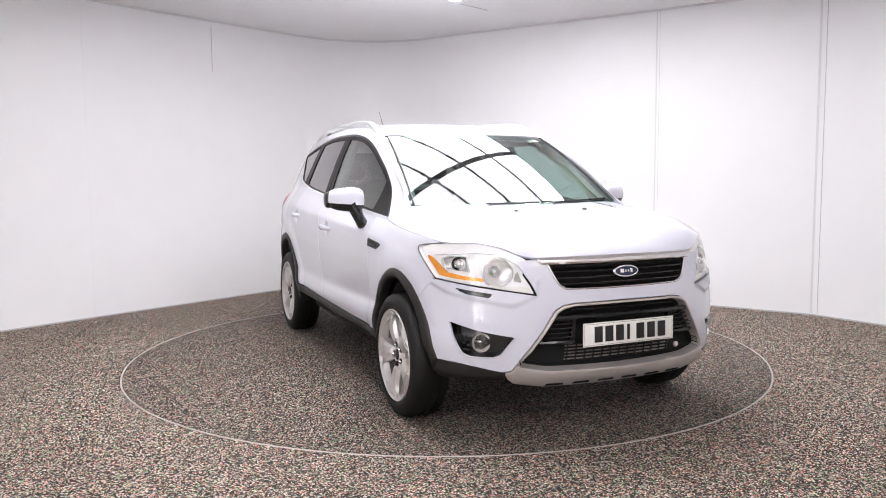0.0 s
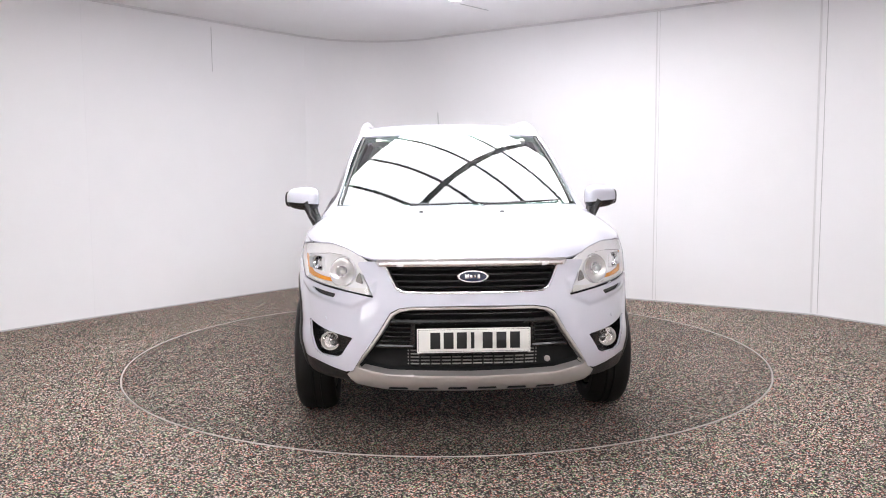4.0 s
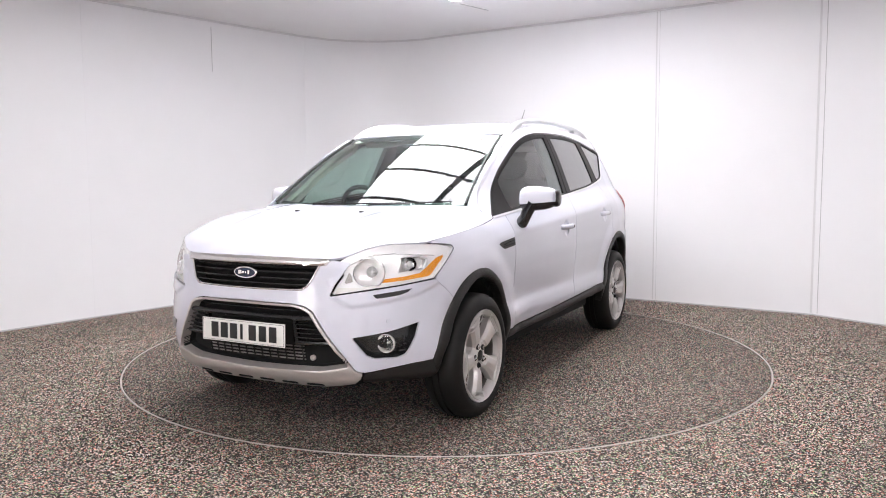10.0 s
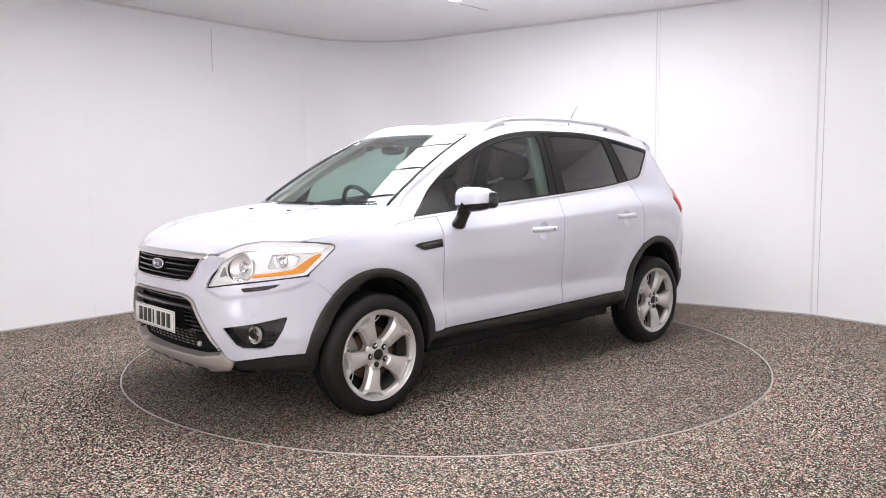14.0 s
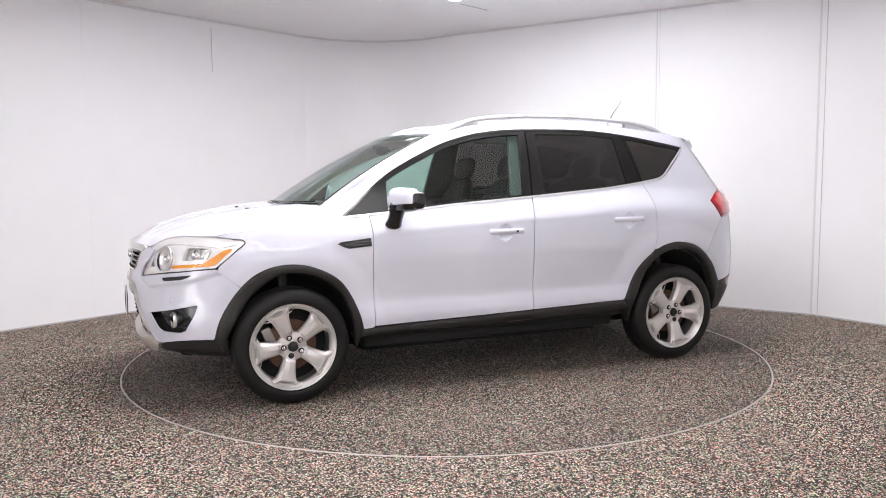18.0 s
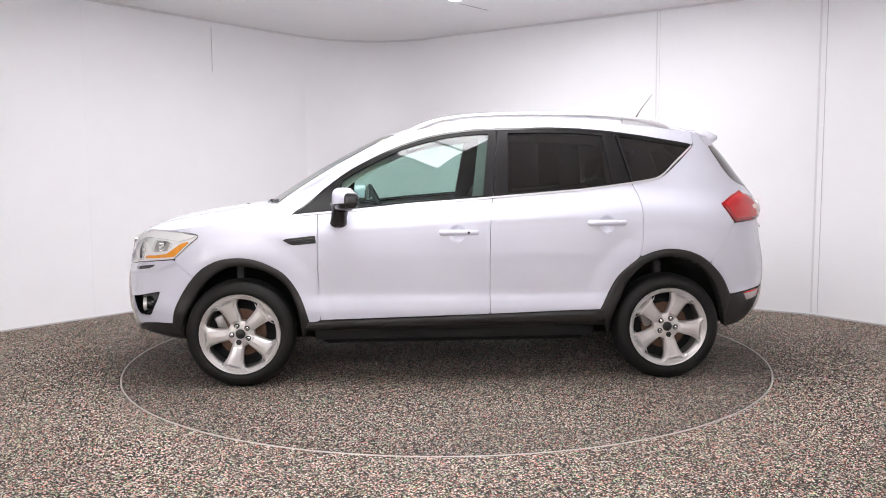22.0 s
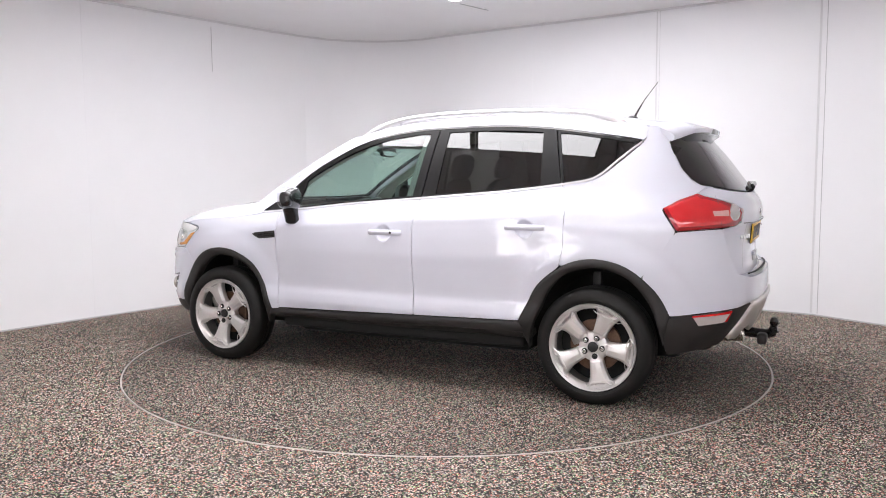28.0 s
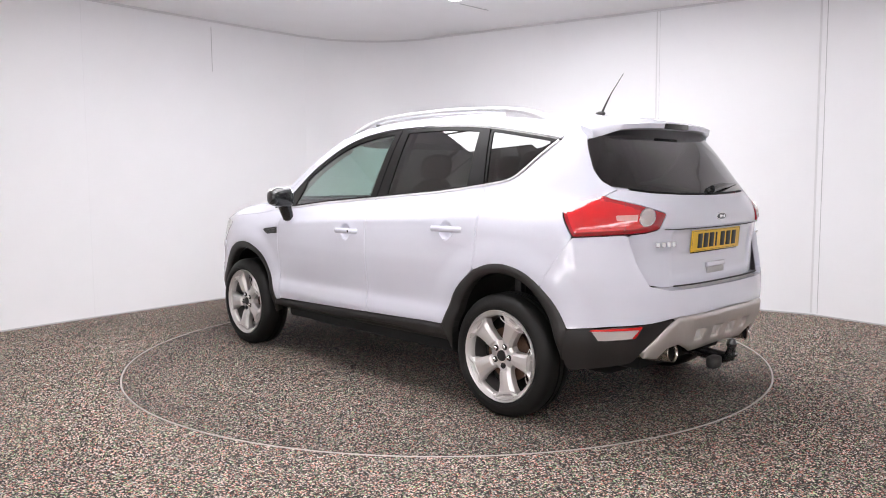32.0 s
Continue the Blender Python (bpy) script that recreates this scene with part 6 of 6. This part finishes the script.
    part("caliper", bm, ALLOY_DARK, w, "grey brake caliper")
    V, F = lathe([(0.0, -0.13), (0.22, -0.13)], 40, "y")
    part_mesh("backplate", mesh_from("backplate", V, F, DARK), w)
    return w


wheel_front = wheel(radians(-77))
wheel_rear = wheel(radians(-102))
for x, w in ((1.345, wheel_front), (-1.345, wheel_rear)):
    w.parent = car
    w.matrix_basis = pose(x, 0.902, HUB_Z)
    w2 = copy_thing(w, pose(x, -0.902, HUB_Z, 0, 0, 180))
    w2.parent = car

# wheel wells
for x in (1.345, -1.345):
    for mir in LR:
        V, F = [], []
        angs = np.linspace(-0.06, math.pi + 0.06, 30)
        for y, r in ((0.800, 0.400 if x > 0 else 0.418), (0.62, 0.395), (0.55, 0.36), (0.52, 0.05)):
            for t in angs:
                V.append((x + r * math.cos(t), y, 0.345 + r * math.sin(t)))
        nA = len(angs)
        for i in range(3):
            for j in range(nA - 1):
                F.append((i * nA + j, i * nA + j + 1, (i + 1) * nA + j + 1, (i + 1) * nA + j))
        V, F = flipped(V, F, mir)
        part_mesh("wheel_well", mesh_from("wheel_well", V, F, DARK), body, "black wheel well liner")
        bm = bmesh.new()
        box(bm, x + 0.02, 0.70 * (-1 if mir else 1), 0.62, 0.05, 0.05, 0.22, 0.012)
        part("strut", bm, CLAD, body, "dark suspension strut")

# ---------------------------------------------------------------- underbody and inner shell
bm = bmesh.new()
box(bm, 0.0, 0, 0.335, 1.80, 1.56, 0.17, 0.03)
box(bm, 0.0, 0, 0.300, 3.50, 0.90, 0.20, 0.04)
box(bm, 0.0, 0, 0.255, 1.75, 1.24, 0.13, 0.04)
box(bm, 1.62, 0, 0.62, 0.80, 0.98, 0.46, 0.05)
box(bm, 1.82, 0, 0.33, 0.24, 0.94, 0.20, 0.04)
box(bm, -1.78, 0, 0.37, 0.30, 0.90, 0.23, 0.05)
part("underbody", bm, DARK, body, "dark underbody and engine bay")
cabin = new("cabin")
cabin.parent = car
for mir in LR:
    low = [(1.10, 0.86), (1.10, 1.02), (0.60, 1.066), (-0.23, 1.140), (-1.13, 1.222), (-1.30, 1.240), (-1.85, 1.16), (-1.90, 0.86), (-0.80, 0.86), (-0.80, 0.40), (0.80, 0.40), (0.80, 0.86)]
    V, F = patch(side_surf, low, mirror=mir, offset=-0.035, thick=0.05, step=0.03)
    part_mesh("door_lining", mesh_from("door_lining", V, F, DASH), cabin, "dark door lining")
    for poly, m, lb in ((band(-0.17, -0.10, -0.36, -0.36, -0.01, -0.02), PILLAR_GREY, "grey centre pillar lining"),
                        (band(-0.95, -0.98, -1.10, -1.16, -0.01, -0.02), PILLAR_GREY, "grey rear pillar lining")):
        V, F = patch(side_surf, poly, mirror=mir, offset=-0.035, thick=0.03, step=0.02)
        part_mesh("pillar_lining", mesh_from("pillar_lining", V, F, m), cabin, lb)
    apil = [(x, float(roof_edge(x)) - 0.01) for x in np.linspace(1.02, 0.30, 16)] + [(x, top_at(x) - 0.012) for x in np.linspace(0.30, 0.95, 16)]
    V, F = patch(side_surf, apil, mirror=mir, offset=-0.030, thick=0.03, step=0.015)
    part_mesh("pillar_lining", mesh_from("pillar_lining", V, F, BEIGE), cabin, "pale windscreen pillar lining")
liner = [(0.40, 0.0), (0.38, 0.35), (0.30, 0.545), (-0.6, 0.575), (-1.5, 0.53), (-1.66, 0.48), (-1.68, 0.0)]
V, F = patch(roof_surf, liner + [(x, -y) for x, y in reversed(liner) if y > 0], offset=-0.045, thick=0.05, step=0.03)
part_mesh("headlining", mesh_from("headlining", V, F, BEIGE), cabin, "pale headlining")
V, F = [], []
dash_prof = [(1.16, 1.03), (1.05, 1.075), (0.90, 1.088), (0.80, 1.078), (0.74, 1.045), (0.70, 0.98), (0.72, 0.86), (0.80, 0.70), (0.95, 0.55)]
dy = np.linspace(-0.70, 0.70, 31)
for y in dy:
    hood = 0.028 * math.exp(-((y + 0.37) / 0.17) ** 4)
    for x, z in dash_prof:
        V.append((x - 0.05 * (abs(y) / 0.7) ** 2, y, z + (hood if z > 1.0 and x < 1.0 else 0)))
m_ = len(dash_prof)
for i in range(len(dy) - 1):
    for j in range(m_ - 1):
        F.append((i * m_ + j, i * m_ + j + 1, (i + 1) * m_ + j + 1, (i + 1) * m_ + j))
part_mesh("dashboard", mesh_from("dashboard", V, F, DASH, True, 50), cabin, "dark dashboard with a hooded cluster")
sw = new("steering_wheel")
sw.parent = car
tagged(sw, "black steering wheel in front of the driver's seat")
mw = Matrix.Translation((0.50, -0.385, 1.05)) @ Matrix.Rotation(radians(26), 4, "Y")
V, F = tube([(0, 0.185 * math.cos(t), 0.185 * math.sin(t)) for t in np.linspace(0, 2 * math.pi, 41)[:-1]], 0.016, 10, closed=True)
part_mesh("rim", mesh_from("rim", *xf((V, F), mw), DASH), sw)
V, F = blob(0.01, 0, -0.01, 0.03, 0.075, 0.06, 2.6)
part_mesh("hub", mesh_from("hub", *xf((V, F), mw), DASH), sw)
for a in (0.1, math.pi - 0.1, -math.pi / 2):
    V, F = tube([(0.005, 0.05 * math.cos(a), 0.05 * math.sin(a)), (0, 0.18 * math.cos(a), 0.18 * math.sin(a))], 0.018, 8, scale=(1.0, 0.6))
    part_mesh("spoke", mesh_from("spoke", *xf((V, F), mw), DASH), sw)
V, F = tube([(0.56, -0.385, 1.0), (0.78, -0.385, 0.90)], 0.04, 10)
part_mesh("column", mesh_from("column", V, F, DASH), sw)


def seat(x, y, wide, tag, heads):
    s = new("seat")
    s.parent = car
    tagged(s, tag)
    V, F = blob(0, 0, 0, 0.26, wide / 2, 0.085, 3.2)
    part_mesh("cushion", mesh_from("cushion", [(v[0] + x + 0.18, v[1] + y, v[2] + 0.68) for v in V], F, CLOTH), s)
    V, F = blob(0, 0, 0, 0.070, wide / 2 - 0.01, 0.31, 3.0)
    V = [(v[0] - 0.36 * v[2] - (0.03 * math.cos(3 * v[1] / wide)), v[1] * (1 - 0.18 * max(0, v[2]) / 0.31), v[2]) for v in V]
    part_mesh("backrest", mesh_from("backrest", [(v[0] + x - 0.14, v[1] + y, v[2] + 0.96) for v in V], F, CLOTH), s)
    for hy in heads:
        V, F = blob(0, 0, 0, 0.050, 0.125, 0.085, 2.7)
        part_mesh("headrest", mesh_from("headrest", [(v[0] - 0.25 * v[2] + x - 0.285, v[1] + y + hy, v[2] + 1.345) for v in V], F, CLOTH), s)
        for dyy in (-0.055, 0.055):
            V, F = tube([(x - 0.235, y + hy + dyy, 1.20), (x - 0.268, y + hy + dyy, 1.29)], 0.006, 6)
            part_mesh("headrest_post", mesh_from("headrest_post", V, F, CHROME), s)


seat(-0.02, 0.37, 0.50, "charcoal cloth front passenger seat", (0,))
seat(-0.02, -0.37, 0.50, "charcoal cloth driver's seat", (0,))
seat(-0.88, 0.0, 1.22, "charcoal cloth rear bench with three headrests", (-0.38, 0.0, 0.38))
iv = new("rear_view_mirror")
iv.parent = car
tagged(iv, "black rear-view mirror under the windscreen top")
V, F = blob(0.50, -0.02, 1.468, 0.018, 0.115, 0.034, 3.0)
part_mesh("housing", mesh_from("housing", V, F, DASH), iv)
V, F = blob(0.483, -0.02, 1.468, 0.004, 0.105, 0.028, 3.0)
part_mesh("glass", mesh_from("glass", V, F, CHROME), iv)
V, F = tube([(0.505, 0, 1.470), (0.528, 0, 1.492)], 0.012, 8)
part_mesh("stem", mesh_from("stem", V, F, DASH), iv)
V, F = blob(0.535, 0.0, 1.485, 0.035, 0.05, 0.016, 2.6)
part_mesh("sensor_cover", mesh_from("sensor_cover", V, F, DASH), iv)
for sy in (-1, 1):
    bm = bmesh.new()
    box(bm, 0, 0, 0, 0.13, 0.36, 0.014, 0.006)
    bmesh.ops.transform(bm, matrix=Matrix.Translation((0.42, sy * 0.32, 1.532)) @ Matrix.Rotation(radians(14), 4, "Y"), verts=bm.verts)
    part("sun_visor", bm, BEIGE, cabin, "pale sun visor")


# ---------------------------------------------------------------- what moves
TURN = [(0.0, -66.63), (3.5, -84.54), (6.0, -97.25), (9.0, -112.44), (11.75, -126.17), (14.5, -139.78), (16.5, -149.68), (19.0, -162.05), (22.0, -176.72), (25.5, -193.90),
        (27.5, -203.84), (29.5, -213.79), (32.0, -226.22)]


def motions():
    """The turntable turns steadily and carries the car round."""
    walk(turntable, [(t, pose(0, TURN_Y, FLOOR_Z, 0, 0, a + 66.63)) for t, a in TURN])
    walk(car, [(t, pose(0, 0, 0, 0, 0, a) @ pose(-0.0179, 0.0164, 0)) for t, a in TURN])


motions()
